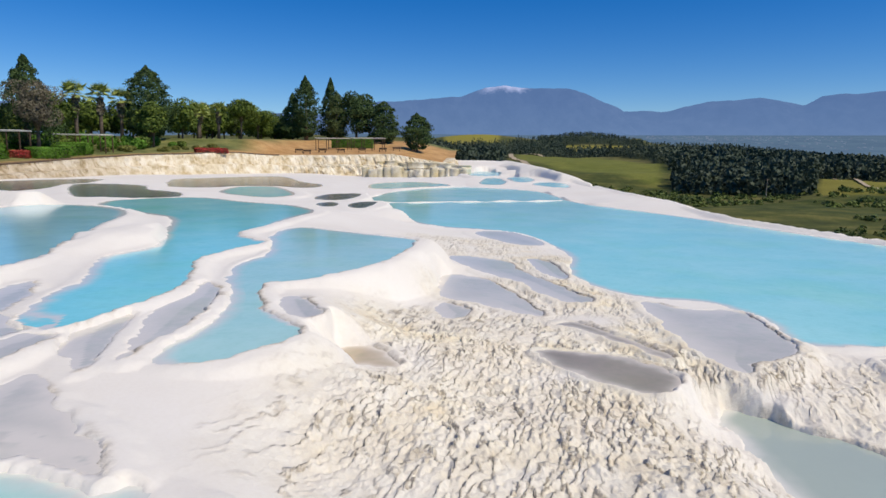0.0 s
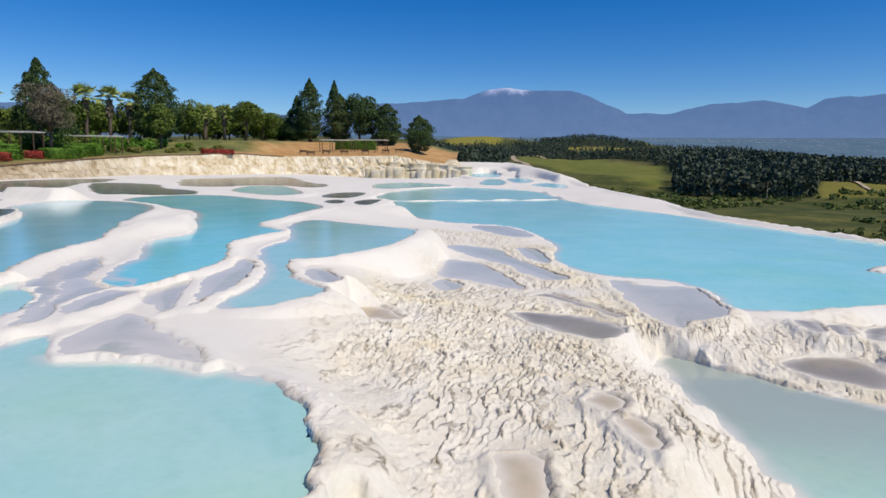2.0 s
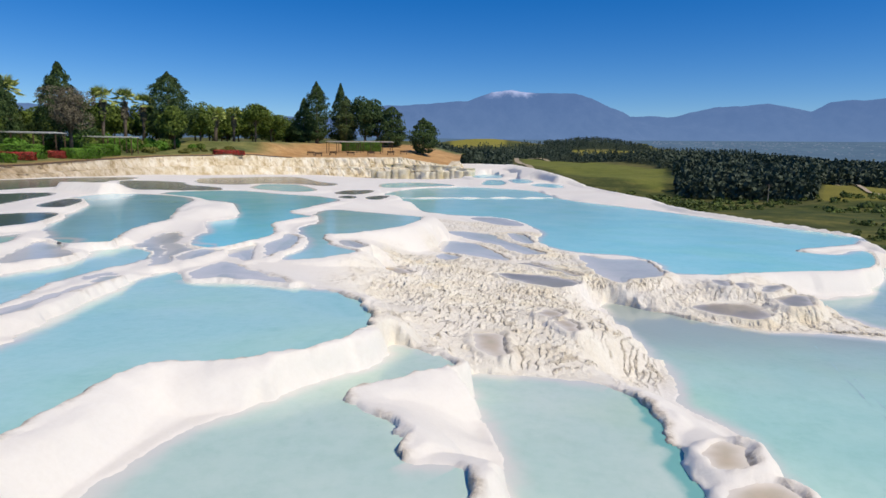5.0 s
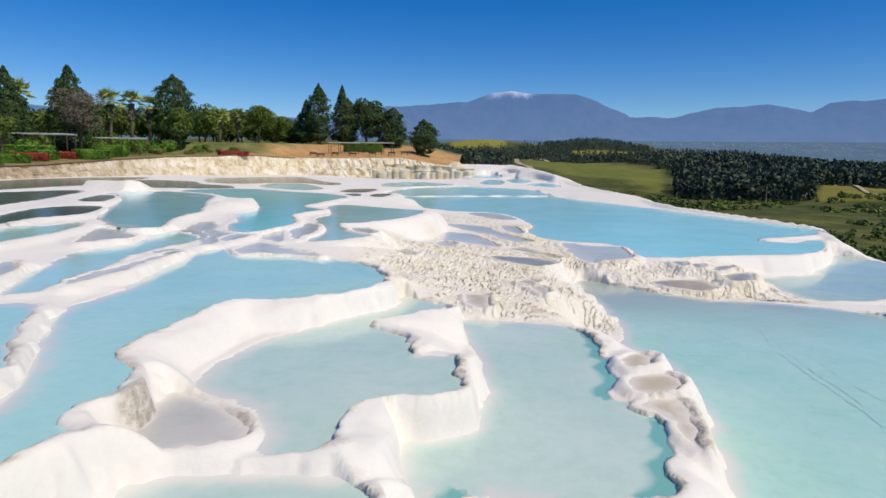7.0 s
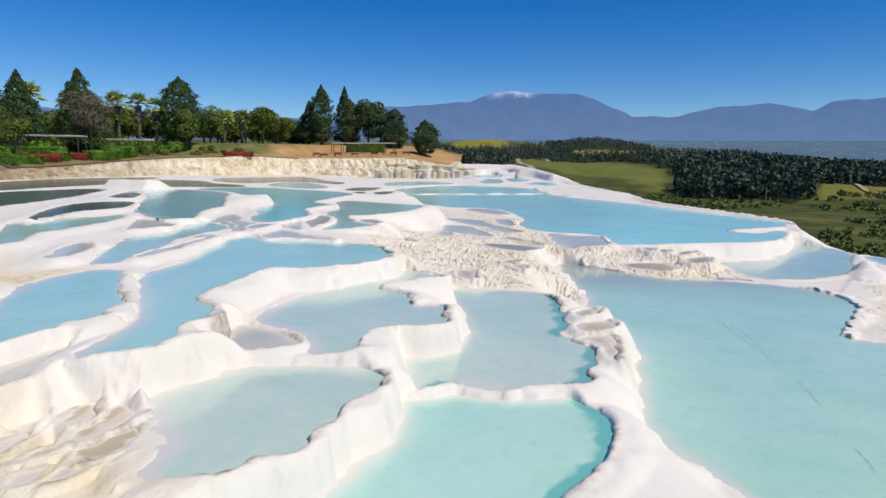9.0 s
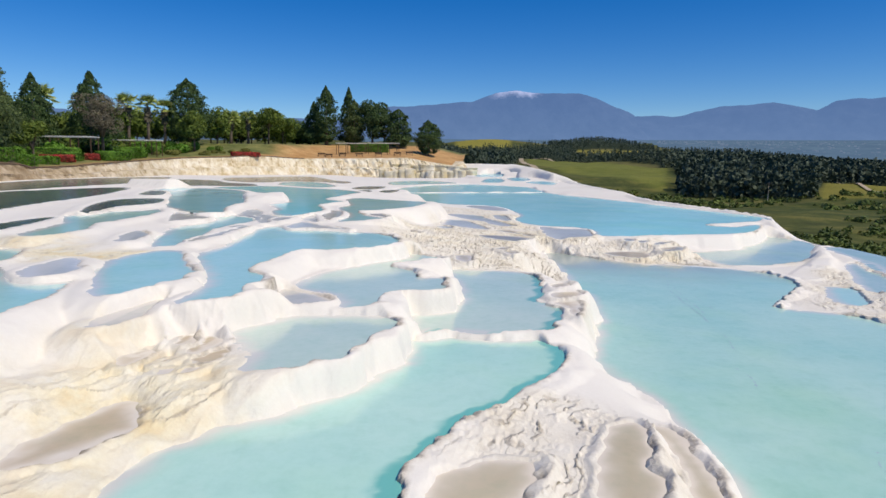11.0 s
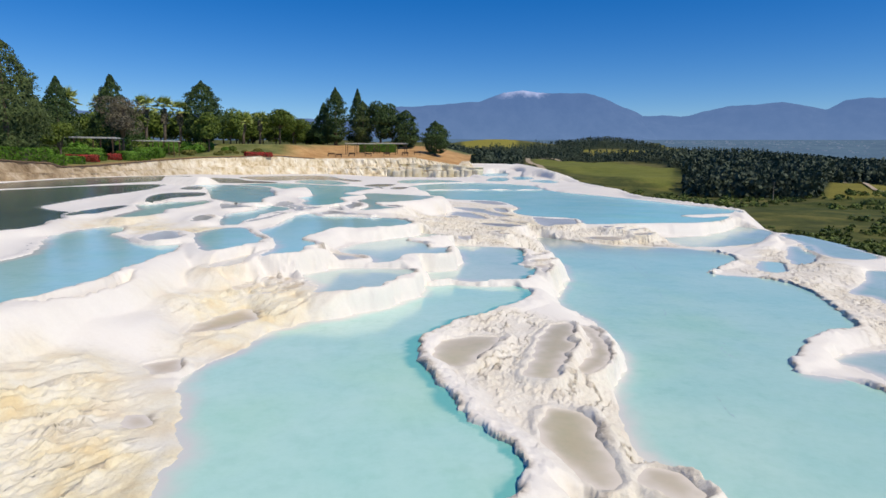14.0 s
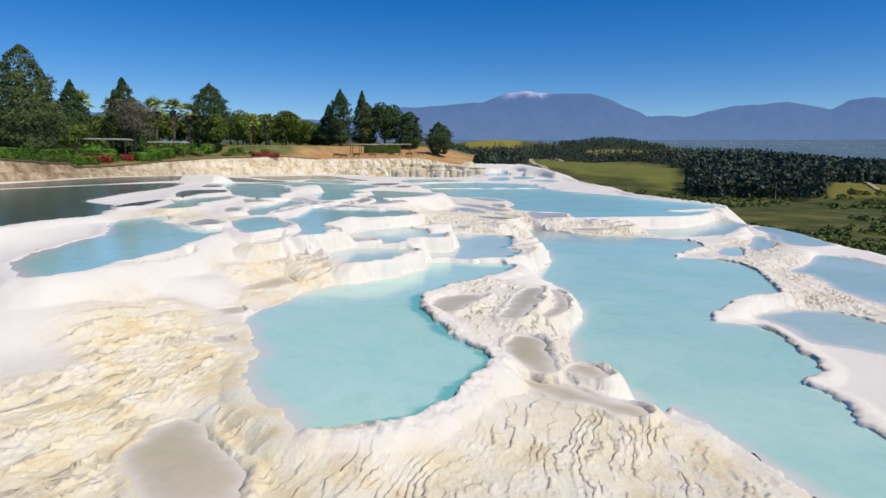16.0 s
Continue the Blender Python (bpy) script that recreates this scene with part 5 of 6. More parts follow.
def conifer(x, y, top, radius, mat, label, seed, shape="cone", count=2600, leaf=0.42, name="conifer_tree"):
    rng = np.random.default_rng(seed)
    count, leaf = int(count * 3.0), leaf * 0.54
    z0 = float(garden_height(x, y))
    h = top - z0
    root = place(name, label, "tree", "", x, y)
    lean = rng.normal(0, 0.012 * h, 2)
    trunk = part("trunk", *tube([(0, 0, -0.3), (0, 0, 0.12 * h), (lean[0] * 0.5, lean[1] * 0.5, 0.5 * h), (lean[0], lean[1], 0.96 * h)], [0.035 * h, 0.028 * h, 0.015 * h, 0.004 * h]), BARK, root, "brown tapering trunk", True)
    boughs = int(26 + 5 * h)
    bough_t = np.sort(rng.beta(1.0, 1.25, boughs)) * 0.95 + 0.05
    bough_turn, bough_long = rng.uniform(0, 2 * math.pi, boughs), rng.uniform(0.72, 1.18, boughs)
    pick = rng.integers(0, boughs, count)
    inner_leaf = rng.uniform(0, 1, count) < 0.35
    t = np.clip(np.where(inner_leaf, rng.beta(1.0, 1.35, count) * 0.94 + 0.06, bough_t[pick] + rng.normal(0, 0.018, count)), 0.05, 1.0)
    turn = np.where(inner_leaf, rng.uniform(0, 2 * math.pi, count), bough_turn[pick] + rng.normal(0, 0.27, count))
    if shape == "cone":
        prof = np.interp(t, [0.06, 0.14, 0.3, 0.6, 0.85, 1.0], [0.45, 0.95, 1.0, 0.62, 0.27, 0.03])
    elif shape == "drop":
        prof = np.interp(t, [0.06, 0.15, 0.35, 0.55, 0.75, 0.9, 1.0], [0.5, 0.85, 1.0, 0.95, 0.66, 0.30, 0.02])
    else:
        prof = np.interp(t, [0.06, 0.2, 0.45, 0.75, 0.92, 1.0], [0.6, 0.95, 1.0, 0.72, 0.4, 0.05])
    reach = np.where(inner_leaf, 0.8, bough_long[pick]) * rng.uniform(0.35, 1.0, count) ** 0.45
    r = radius * prof * reach
    sag = {"cone": 0.22, "broad": 0.12}.get(shape, -0.25)
    c = np.stack([r * np.cos(turn) + lean[0] * t, r * np.sin(turn) + lean[1] * t, t * h - sag * r * (r / radius)], -1)
    c[:, 2] = np.maximum(c[:, 2], 0.3)
    out = np.stack([np.cos(turn), np.sin(turn), 0 * t + 0.3], -1)
    part("crown", *leaves(c, out, leaf, rng), mat, root, "dense dark needle crown")
    for k in range(4):
        a, q = rng.uniform(0, 6.28), rng.uniform(0.12, 0.6)
        e = radius * 0.7 * (1 - q)
        part("limb", *tube([(0, 0, q * h), (0.5 * e * math.cos(a), 0.5 * e * math.sin(a), q * h + 0.1 * e), (e * math.cos(a), e * math.sin(a), q * h + 0.05 * e)], [0.09, 0.06, 0.02], 5), BARK, trunk)
    return root


def broadleaf(name, x, y, top, radius, mat, label, seed, count=1900, leaf=0.42, stem=0.3):
    rng = np.random.default_rng(seed)
    h = top - float(garden_height(x, y))
    count, leaf = int(count * 1.5), leaf * 0.76
    root = place(name, label, "tree", "", x, y)
    trunk = [tube([(0, 0, -0.3), (0.1, 0, stem * h), (0.1, 0.1, 0.6 * h)], [0.03 * h, 0.022 * h, 0.012 * h])]
    lobes = []
    for k in range(9):
        a, q = rng.uniform(0, 6.28), rng.uniform(0.15, 0.75)
        p = np.array([q * radius * math.cos(a), q * radius * math.sin(a), h * rng.uniform(stem + 0.18, 0.86)])
        lobes.append((p, radius * rng.uniform(0.38, 0.6)))
        trunk.append(tube([(0.1, 0, stem * h), tuple(0.5 * p + np.array([0, 0, 0.25 * h])), tuple(p)], [0.014 * h, 0.009 * h, 0.003 * h], 5))
    lobes.append((np.array([0, 0, h - 0.45 * radius]), 0.45 * radius))
    part("trunk", *joined(*trunk), BARK, root, "forked brown trunk", True)
    cs, outs = [], []
    for p, r in lobes:
        n = count // len(lobes)
        d = rng.normal(0, 1, (n, 3))
        d /= np.linalg.norm(d, axis=1, keepdims=True)
        cs.append(p + d * np.array([r, r, 0.8 * r]) * rng.uniform(0.6, 1.05, (n, 1)) ** 0.5)
        outs.append(d)
    part("crown", *leaves(np.concatenate(cs), np.concatenate(outs), leaf, rng, 0.3), mat, root)
    return root


def palm(x, y, top, seed):
    rng = np.random.default_rng(seed)
    h = top - float(garden_height(x, y)) - 1.2
    root = place("palm_tree", "fan palm with shaggy trunk and pale green fronds", "palm", "palms in the garden", x, y)
    trunk = part("trunk", *tube([(0, 0, -0.3), (0.05, 0, 0.3 * h), (0.1, 0.05, 0.7 * h), (0.12, 0.05, h)], [0.42, 0.3, 0.36, 0.28], 9), BARK, root, "shaggy brown trunk", True)
    skirt = rng.normal(0, 1, (160, 3))
    ang, zz = rng.uniform(0, 6.28, 160), rng.uniform(0.62, 0.97, 160) * h
    c = np.stack([0.5 * np.cos(ang) + 0.1, 0.5 * np.sin(ang), zz], -1)
    part("dead_fronds", *leaves(c, np.stack([np.cos(ang), np.sin(ang), 0 * ang], -1) + 0.1 * skirt, 0.6, rng), DRY, trunk, "hanging dead brown fronds")
    for k in range(30):
        a, rise = rng.uniform(0, 6.28), rng.uniform(-0.35, 1.45)
        length = rng.uniform(2.2, 3.0)
        d = np.array([math.cos(a) * math.cos(rise), math.sin(a) * math.cos(rise), math.sin(rise)])
        side = np.array([-math.sin(a), math.cos(a), 0])
        base = np.array([0.12, 0.05, h])
        hub = base + d * length * 0.5
        verts, faces = [tuple(base), tuple(base + 0.05 * side), tuple(hub)], [(0, 1, 2)]
        for j in range(11):
            w = (j - 5) / 5 * 1.25
            v = d * math.cos(w) + side * math.sin(w)
            tip = hub + v * length * 0.62 - np.array([0, 0, 0.25 * abs(w) + 0.12])
            cross = np.cross(v, d + 0.3) * 0.16
            k0 = len(verts)
            verts += [tuple(hub), tuple(hub + 0.45 * length * v * 0.62 + cross), tuple(tip), tuple(hub + 0.45 * length * v * 0.62 - cross)]
            faces.append((k0, k0 + 1, k0 + 2, k0 + 3))
        part("frond", verts, faces, PALM, root)
    return root


conifer(-55.1, 52, 15.6, 4.6, CEDAR, "broad grey-green cedar with layered boughs", 301, "broad", 5200, 0.36, "cedar_tree")
conifer(-61.5, 60, 13.2, 4.2, CEDAR, "grey-green cedar behind a clipped hedge", 302, "cone", 3000, 0.38, "cedar_tree")
conifer(-71.2, 84, 15.7, 5.0, CONIFER, "pointed dark conifer in the garden", 303, "cone", 3000, 0.4)
conifer(-69.6, 75, 13.6, 4.6, CEDAR, "grey-green cedar behind a pergola", 304, "cone", 2600, 0.4, "cedar_tree")
conifer(-68, 94, 17.3, 5.6, CONIFER, "wide dark conifer with ragged boughs", 305, "cone", 3400, 0.45)
conifer(-66.2, 128, 20.5, 5.6, CONIFER, "dense teardrop-shaped dark cypress", 306, "drop", 4200, 0.5, "cypress_tree")
conifer(-46, 175, 24.6, 4.0, CONIFER, "tall slim dark cypress", 307, "drop", 3000, 0.55, "cypress_tree")
conifer(-50.6, 178, 20.2, 4.6, CONIFER, "dark ragged pine beside a cypress", 308, "cone", 2600, 0.55, "pine_tree")
conifer(-40.8, 184, 25.2, 4.4, CONIFER, "tall pointed dark cypress", 309, "cone", 2800, 0.55, "cypress_tree")
conifer(-38.5, 180, 21.0, 3.9, CEDAR, "grey-green cypress beside a taller one", 310, "drop", 2400, 0.55, "cypress_tree")
broadleaf("pine_tree", -32.9, 180, 20.8, 5.6, CONIFER, "round-topped dark pine among pointed trees", 311, 2800, 0.55, 0.25)
conifer(-23.8, 172, 17.5, 4.6, CONIFER, "broad dark pine at the edge of the earth yard", 312, "broad", 3000, 0.55, "pine_tree")
broadleaf("pine_tree", -28.5, 176, 17.0, 4.6, CONIFER, "low dark pine in a row of pines", 313, 2200, 0.55, 0.2)
conifer(-13.5, 158, 13.6, 4.2, CONIFER, "small egg-shaped green tree by the brink", 314, "drop", 3000, 0.45, "cypress_tree")
broadleaf("bare_tree", -63.6, 90, 13.0, 3.6, DRY, "grey-brown tree with bare twigs", 315, 4200, 0.22)
broadleaf("broadleaf_tree", -55.2, 150, 15.4, 4.2, BROAD, "green umbrella-shaped pine with bare trunk", 316, 2400, 0.5, 0.45)
broadleaf("broadleaf_tree", -62.7, 135, 14.2, 4.2, BROAD, "olive-green garden tree beside a cypress", 317, 2400, 0.5, 0.15)
broadleaf("broadleaf_tree", -56.3, 165, 14.1, 4.4, BROAD, "bright green garden tree behind the path", 318, 2200, 0.5, 0.3)
broadleaf("broadleaf_tree", -58.8, 175, 14.2, 4.6, BROAD, "bright green tree behind the yard", 319, 2200, 0.5, 0.25)
broadleaf("broadleaf_tree", -60.5, 118, 12.4, 3.4, BROAD, "spreading green tree by the path", 320, 2000, 0.45, 0.2)
broadleaf("broadleaf_tree", -74, 108, 13.0, 4.5, BROAD, "green tree under taller palms", 321, 2000, 0.5, 0.2)
broadleaf("broadleaf_tree", -80, 130, 13.5, 5.0, BROAD, "green tree at the back of the garden", 322, 2000, 0.55, 0.2)
broadleaf("broadleaf_tree", -84, 95, 13.0, 5.5, CONIFER, "dark tree at the back of the garden", 323, 2000, 0.55, 0.15)
broadleaf("broadleaf_tree", -76, 150, 13.5, 5.0, CONIFER, "dark green tree behind the palms", 324, 2000, 0.55, 0.15)
broadleaf("broadleaf_tree", -60, 190, 15.0, 5.0, CONIFER, "dark tree behind bright green ones", 325, 2000, 0.6, 0.15)
broadleaf("broadleaf_tree", -58.5, 66, 7.0, 2.2, BROAD, "low green tree beside the pergola", 326, 1500, 0.3, 0.3)
broadleaf("broadleaf_tree", -56.5, 47, 6.4, 2.0, HEDGE, "mushroom-shaped bright green tree", 327, 1500, 0.28, 0.45)
for k, (x, y, top) in enumerate([(-70.4, 110, 14.2), (-70.6, 118, 14.6), (-70.5, 125, 14.4), (-65.3, 150, 14.3), (-60.7, 150, 14.0), (-76, 104, 14.0), (-63, 144, 13.2), (-74.5, 90, 13.6)]):
    palm(x, y, top, 340 + k)

# the belt of trees at the back of the garden
belt = [broadleaf("broadleaf_tree", -68, 160, 14.6, 4.6, BROAD, "leafy green tree in the garden's back row", 361, 1900, 0.55, 0.15),
        broadleaf("broadleaf_tree", -74, 166, 15.0, 5.0, CEDAR, "grey-green tree in the garden's back row", 362, 1900, 0.55, 0.15),
        broadleaf("broadleaf_tree", -80, 158, 14.0, 4.8, BROAD, "olive tree in the garden's back row", 363, 1900, 0.55, 0.1)]
rng = np.random.default_rng(364)
for k in range(16):
    bx, by = -62 - 3.1 * k + rng.uniform(-1.5, 1.5), 168 - 3.2 * k + rng.uniform(-6, 6)
    ob = copy_thing(belt[k % 3], pose(bx, by, float(garden_height(bx, by)) - 0.2, 0, 0, rng.uniform(0, 360)))
    s = rng.uniform(0.85, 1.15)
    ob.scale = (s * 1.1, s * 1.1, s)
for k in range(7):
    bx, by = -73 - 2.2 * k + rng.uniform(-1, 1), 96 - 5 * k + rng.uniform(-3, 3)
    ob = copy_thing(belt[k % 3], pose(bx, by, float(garden_height(bx, by)) - 0.2, 0, 0, rng.uniform(0, 360)))
    s = rng.uniform(0.75, 1.0)
    ob.scale = (s, s, s)
for k in range(9):
    bx, by = -64 + 1.5 * k + rng.uniform(-1, 1), 186 + rng.uniform(-4, 8)
    ob = copy_thing(belt[k % 3], pose(bx, by, float(garden_height(bx, by)) - 0.4, 0, 0, rng.uniform(0, 360)))
    s = rng.uniform(0.55, 0.8)
    ob.scale = (s * 1.2, s * 1.2, s)


# ---- shrubs, hedges and flowers ----
def shrub_meshes():
    made = []
    for k in range(4):
        rng = np.random.default_rng(400 + k)
        n = 520
        d = rng.normal(0, 1, (n, 3))
        d /= np.linalg.norm(d, axis=1, keepdims=True)
        c = d * np.array([1, 1, 0.75]) * rng.uniform(0.55, 1.05, (n, 1)) ** 0.5 * (0.85 + 0.3 * value_noise(d[:, :1] * 2 + 5, d[:, 1:2] * 2 + 5, 410 + k))
        c[:, 2] = np.maximum(c[:, 2] + 0.72, 0.02)
        made.append(leaves(c, d, 0.24, rng, 0.3))
    return made


SHRUBS = shrub_meshes()
shrub_sources = []
for k in range(4):
    for mat, label in ((BROAD, "rounded olive-green garden shrub"), (HEDGE, "bright green clipped garden shrub")):
        ob = mesh_object("shrub", *SHRUBS[k], mat)
        shrub_sources.append(tagged(ob, label, "shrub", "shrubs in the garden"))
rng = np.random.default_rng(77)
spots = []
while len(spots) < 78:
    y = rng.uniform(46, 122)
    edge = float(np.interp(y, front[:190, 1], front[:190, 0]))
    x = edge - 9.5 - 15 * rng.uniform(0, 1) ** 1.4
    if all(math.hypot(x - a, y - b) > 1.9 for a, b in spots):
        spots.append((x, y))
for k, (x, y) in enumerate(spots):
    s = rng.uniform(0.8, 1.9)
    m = pose(x, y, float(garden_height(x, y)) - 0.1, 0, 0, rng.uniform(0, 360))
    src = shrub_sources[k % 8]
    if k < 8:
        src.matrix_basis = m
        ob = src
    else:
        ob = copy_thing(src, m)
    ob.scale = (s, s, s * rng.uniform(0.8, 1.25))


LOW = foliage("border_plants", (0.07, 0.085, 0.015), (0.26, 0.26, 0.06))
low_source = tagged(mesh_object("border_plant", *SHRUBS[1], LOW), "low yellow-green border plant on the lawn", "plant", "border plants along the path")
for k in range(46):
    y = 60 + 66 * k / 46 + rng.uniform(-1, 1)
    edge = float(np.interp(y, front[:190, 1], front[:190, 0]))
    x = edge - rng.uniform(5.0, 9.0)
    ob = low_source if k == 0 else copy_thing(low_source, pose(x, y, 0))
    ob.matrix_basis = pose(x, y, float(garden_height(x, y)) - 0.05, 0, 0, rng.uniform(0, 360))
    s = rng.uniform(0.35, 0.75)
    ob.scale = (s * 1.4, s * 1.4, s)


def hedge(x, y, length, width, height, turn, seed, mat, label, name="hedge", category="hedge"):
    """A clipped box of leaves over a twiggy core."""
    rng = np.random.default_rng(seed)
    root = place(name, label, category, "", x, y)
    root.rotation_euler = (0, 0, radians(turn))
    n = int(620 * length * (height + width) / 3) + 200
    p = rng.uniform(-0.5, 0.5, (n, 3))
    axis = rng.integers(0, 4, n)
    p[axis == 0, 1] = -0.5
    p[axis == 1, 2] = 0.5
    p[axis == 2, 2] = 0.5
    p[axis == 3, 0] = np.sign(p[axis == 3, 0]) * 0.5
    c = p * np.array([length, width, height]) + np.array([0, 0, height / 2]) + rng.normal(0, 0.05, (n, 3))
    part("leaves", *leaves(c, p * 2, 0.17, rng, 0.2), mat, root)
    part("core", *block(-length / 2 + 0.1, -width / 2 + 0.1, -0.2, length / 2 - 0.1, width / 2 - 0.1, height - 0.1, 0.08), DRY, root)
    return root


hedge(-53.6, 49.5, 9.0, 1.5, 1.5, 62, 501, HEDGE, "long clipped bright green hedge by the path")
hedge(-55.8, 57.5, 4.0, 1.3, 1.3, 65, 502, HEDGE, "short clipped green hedge by the path")
hedge(-58.5, 84.5, 5.5, 2.2, 1.4, 80, 503, HEDGE, "clipped green hedge with rounded edges")
hedge(-60.5, 92, 4.5, 2.0, 1.5, 85, 504, HEDGE, "clipped green hedge beside a palm")
hedge(-59.8, 76, 3.0, 1.6, 1.2, 80, 505, HEDGE, "low clipped green hedge beside red flowers")
hedge(-59.6, 72.5, 4.2, 1.6, 0.9, 20, 506, RED, "bed of bright red flowers", "flower_bed", "flower bed")
hedge(-60.4, 80.0, 4.0, 1.5, 0.9, 20, 507, RED, "small bed of red flowers", "flower_bed", "flower bed")
hedge(-49.0, 117.5, 6.0, 1.4, 0.8, 45, 508, RED, "long bed of red flowers on the earth yard", "flower_bed", "flower bed")
hedge(-29.5, 157, 10, 2.2, 2.2, 5, 509, HEDGE, "dense green creeper over the pergola's back", "hedge", "hedge")


# ---- pergolas and benches ----
def pergola(x, y, length, width, height, turn, bays, label):
    root = place("pergola", label, "pergola", "pergolas in the garden", x, y)
    root.rotation_euler = (0, 0, radians(turn))
    for k in range(bays + 1):
        for s in (-1, 1):
            px = -length / 2 + length * k / bays
            part("post", *block(px - 0.07, s * width / 2 - 0.07, -0.4, px + 0.07, s * width / 2 + 0.07, height, 0.015), WOOD, root)
    for s in (-1, 1):
        part("beam", *block(-length / 2 - 0.3, s * width / 2 - 0.05, height + 0.06, length / 2 + 0.3, s * width / 2 + 0.05, height + 0.18, 0.02), WHITE_PAINT, root, "white painted beam")
    n = int(length / 0.55)
    for k in range(n + 1):
        px = -length / 2 + length * k / n
        part("slat", *block(px - 0.05, -width / 2 - 0.4, height + 0.185, px + 0.05, width / 2 + 0.4, height + 0.24, 0.01), WHITE_PAINT, root)
    return root


pergola(-67.0, 82.5, 12.5, 2.6, 2.9, 8, 4, "white pergola on wooden posts among shrubs")
pergola(-63.5, 101, 8.0, 2.6, 2.6, 6, 4, "white pergola beside a clipped hedge")
pergola(-33.2, 151, 7.5, 3.0, 2.6, 3, 3, "pale pergola with timber posts on bare earth")
pergola(-24.6, 151, 7.5, 3.0, 2.7, -2, 3, "pale pergola overgrown with green creeper")


def bench(x, y, turn):
    root = place("bench", "plain brown timber bench on bare earth", "bench", "benches on the earth yard", x, y)
    root.rotation_euler = (0, 0, radians(turn))
    for k in range(3):
        part("seat_board", *block(-0.9, -0.25 + 0.17 * k, 0.42, 0.9, -0.1 + 0.17 * k, 0.47, 0.008), WOOD, root)
    part("backrest", *block(-0.9, 0.3, 0.55, 0.9, 0.35, 0.9, 0.01), WOOD, root)
    for s in (-0.75, 0.75):
        part("leg", *block(s - 0.05, -0.2, -0.2, s + 0.05, 0.36, 0.42, 0.01), WOOD, root)
    return root


hedge(-64.5, 76.5, 10.0, 1.8, 1.5, 8, 512, HEDGE, "long clipped hedge in front of a pergola")
hedge(-63.4, 95.0, 8.5, 2.2, 1.6, 6, 513, HEDGE, "leafy clipped hedge hiding a pergola's posts")
hedge(-53.2, 44.5, 9.0, 2.0, 1.5, 75, 514, HEDGE, "clipped bright green hedge on the garden's edge")
hedge(-54.0, 55.0, 6.5, 1.8, 1.3, 62, 515, HEDGE, "square-cut bright green hedge by the wall")
hedge(-57.5, 66, 5.0, 1.2, 1.0, 78, 510, HEDGE, "clipped green hedge before the pergola")
hedge(-63.5, 108, 6.0, 1.6, 1.2, 100, 511, HEDGE, "dark clipped hedge among garden trees")
for x, y, a in [(-39, 142, 5), (-34, 143.5, -8), (-29.5, 143, 4), (-25, 145, 10), (-20.5, 147, -5), (-17.5, 149, 12), (-36.5, 139.5, 0)]:
    bench(x, y, a)


# ---- travertine columns at the head of the terraces ----
def column(x, y, z0, top, radius, seed):
    """A stout, dripping drum of limestone with a flat cap."""
    rng = np.random.default_rng(seed)
    verts, faces, sides = [], [], 14
    levels = [(0.0, 1.12), (0.18, 1.02), (0.5, 0.97), (0.8, 1.0), (0.92, 1.06), (1.0, 0.98), (1.0, 0.6)]
    wob = rng.uniform(-0.22, 0.22, sides)
    for share, k in levels:
        for s in range(sides):
            a = 2 * math.pi * s / sides
            r = radius * (k + wob[s] + rng.uniform(-0.03, 0.03))
            verts.append((r * math.cos(a), r * math.sin(a), share * (top - z0) + rng.uniform(-0.04, 0.04)))
    for k in range(len(levels) - 1):
        for s in range(sides):
            faces.append((k * sides + s, k * sides + (s + 1) % sides, (k + 1) * sides + (s + 1) % sides, (k + 1) * sides + s))
    faces.append(tuple(range((len(levels) - 1) * sides, len(levels) * sides)))
    ob = mesh_object("travertine_column", verts, faces, COLUMN, True)
    ob.location = (x, y, z0)
    return tagged(ob, "stout yellow-stained travertine drum with a flat top", "rock column", "columns at the head of the terraces")


rng = np.random.default_rng(88)
k = 0
for first, last, depth, foot, tops, widths in [(-22.5, -0.5, 129.0, -2.2, (0.5, 0.4, 0.8), (0.8, 1.35)), (-36.0, -17.0, 134.5, -0.9, (1.1, 0.9, 0.7), (0.5, 1.1)), (-18.0, -3.5, 138.0, 0.2, (1.5, 1.6, 1.3), (1.2, 2.6)), (-30.0, -16.0, 138.5, 0.6, (2.1, 1.9, 1.9), (0.8, 1.9))]:
    x = first
    while x < last:
        r = rng.uniform(*widths)
        share = (x - first) / (last - first)
        column(x + r, depth + 3.0 * (share - 0.4) ** 2 + rng.uniform(-0.4, 0.4), foot, float(np.interp(share, [0, 0.5, 1], tops)) + rng.uniform(-0.65, 0.15), r, 600 + k)
        x, k = x + rng.uniform(1.3, 1.75) * r, k + 1


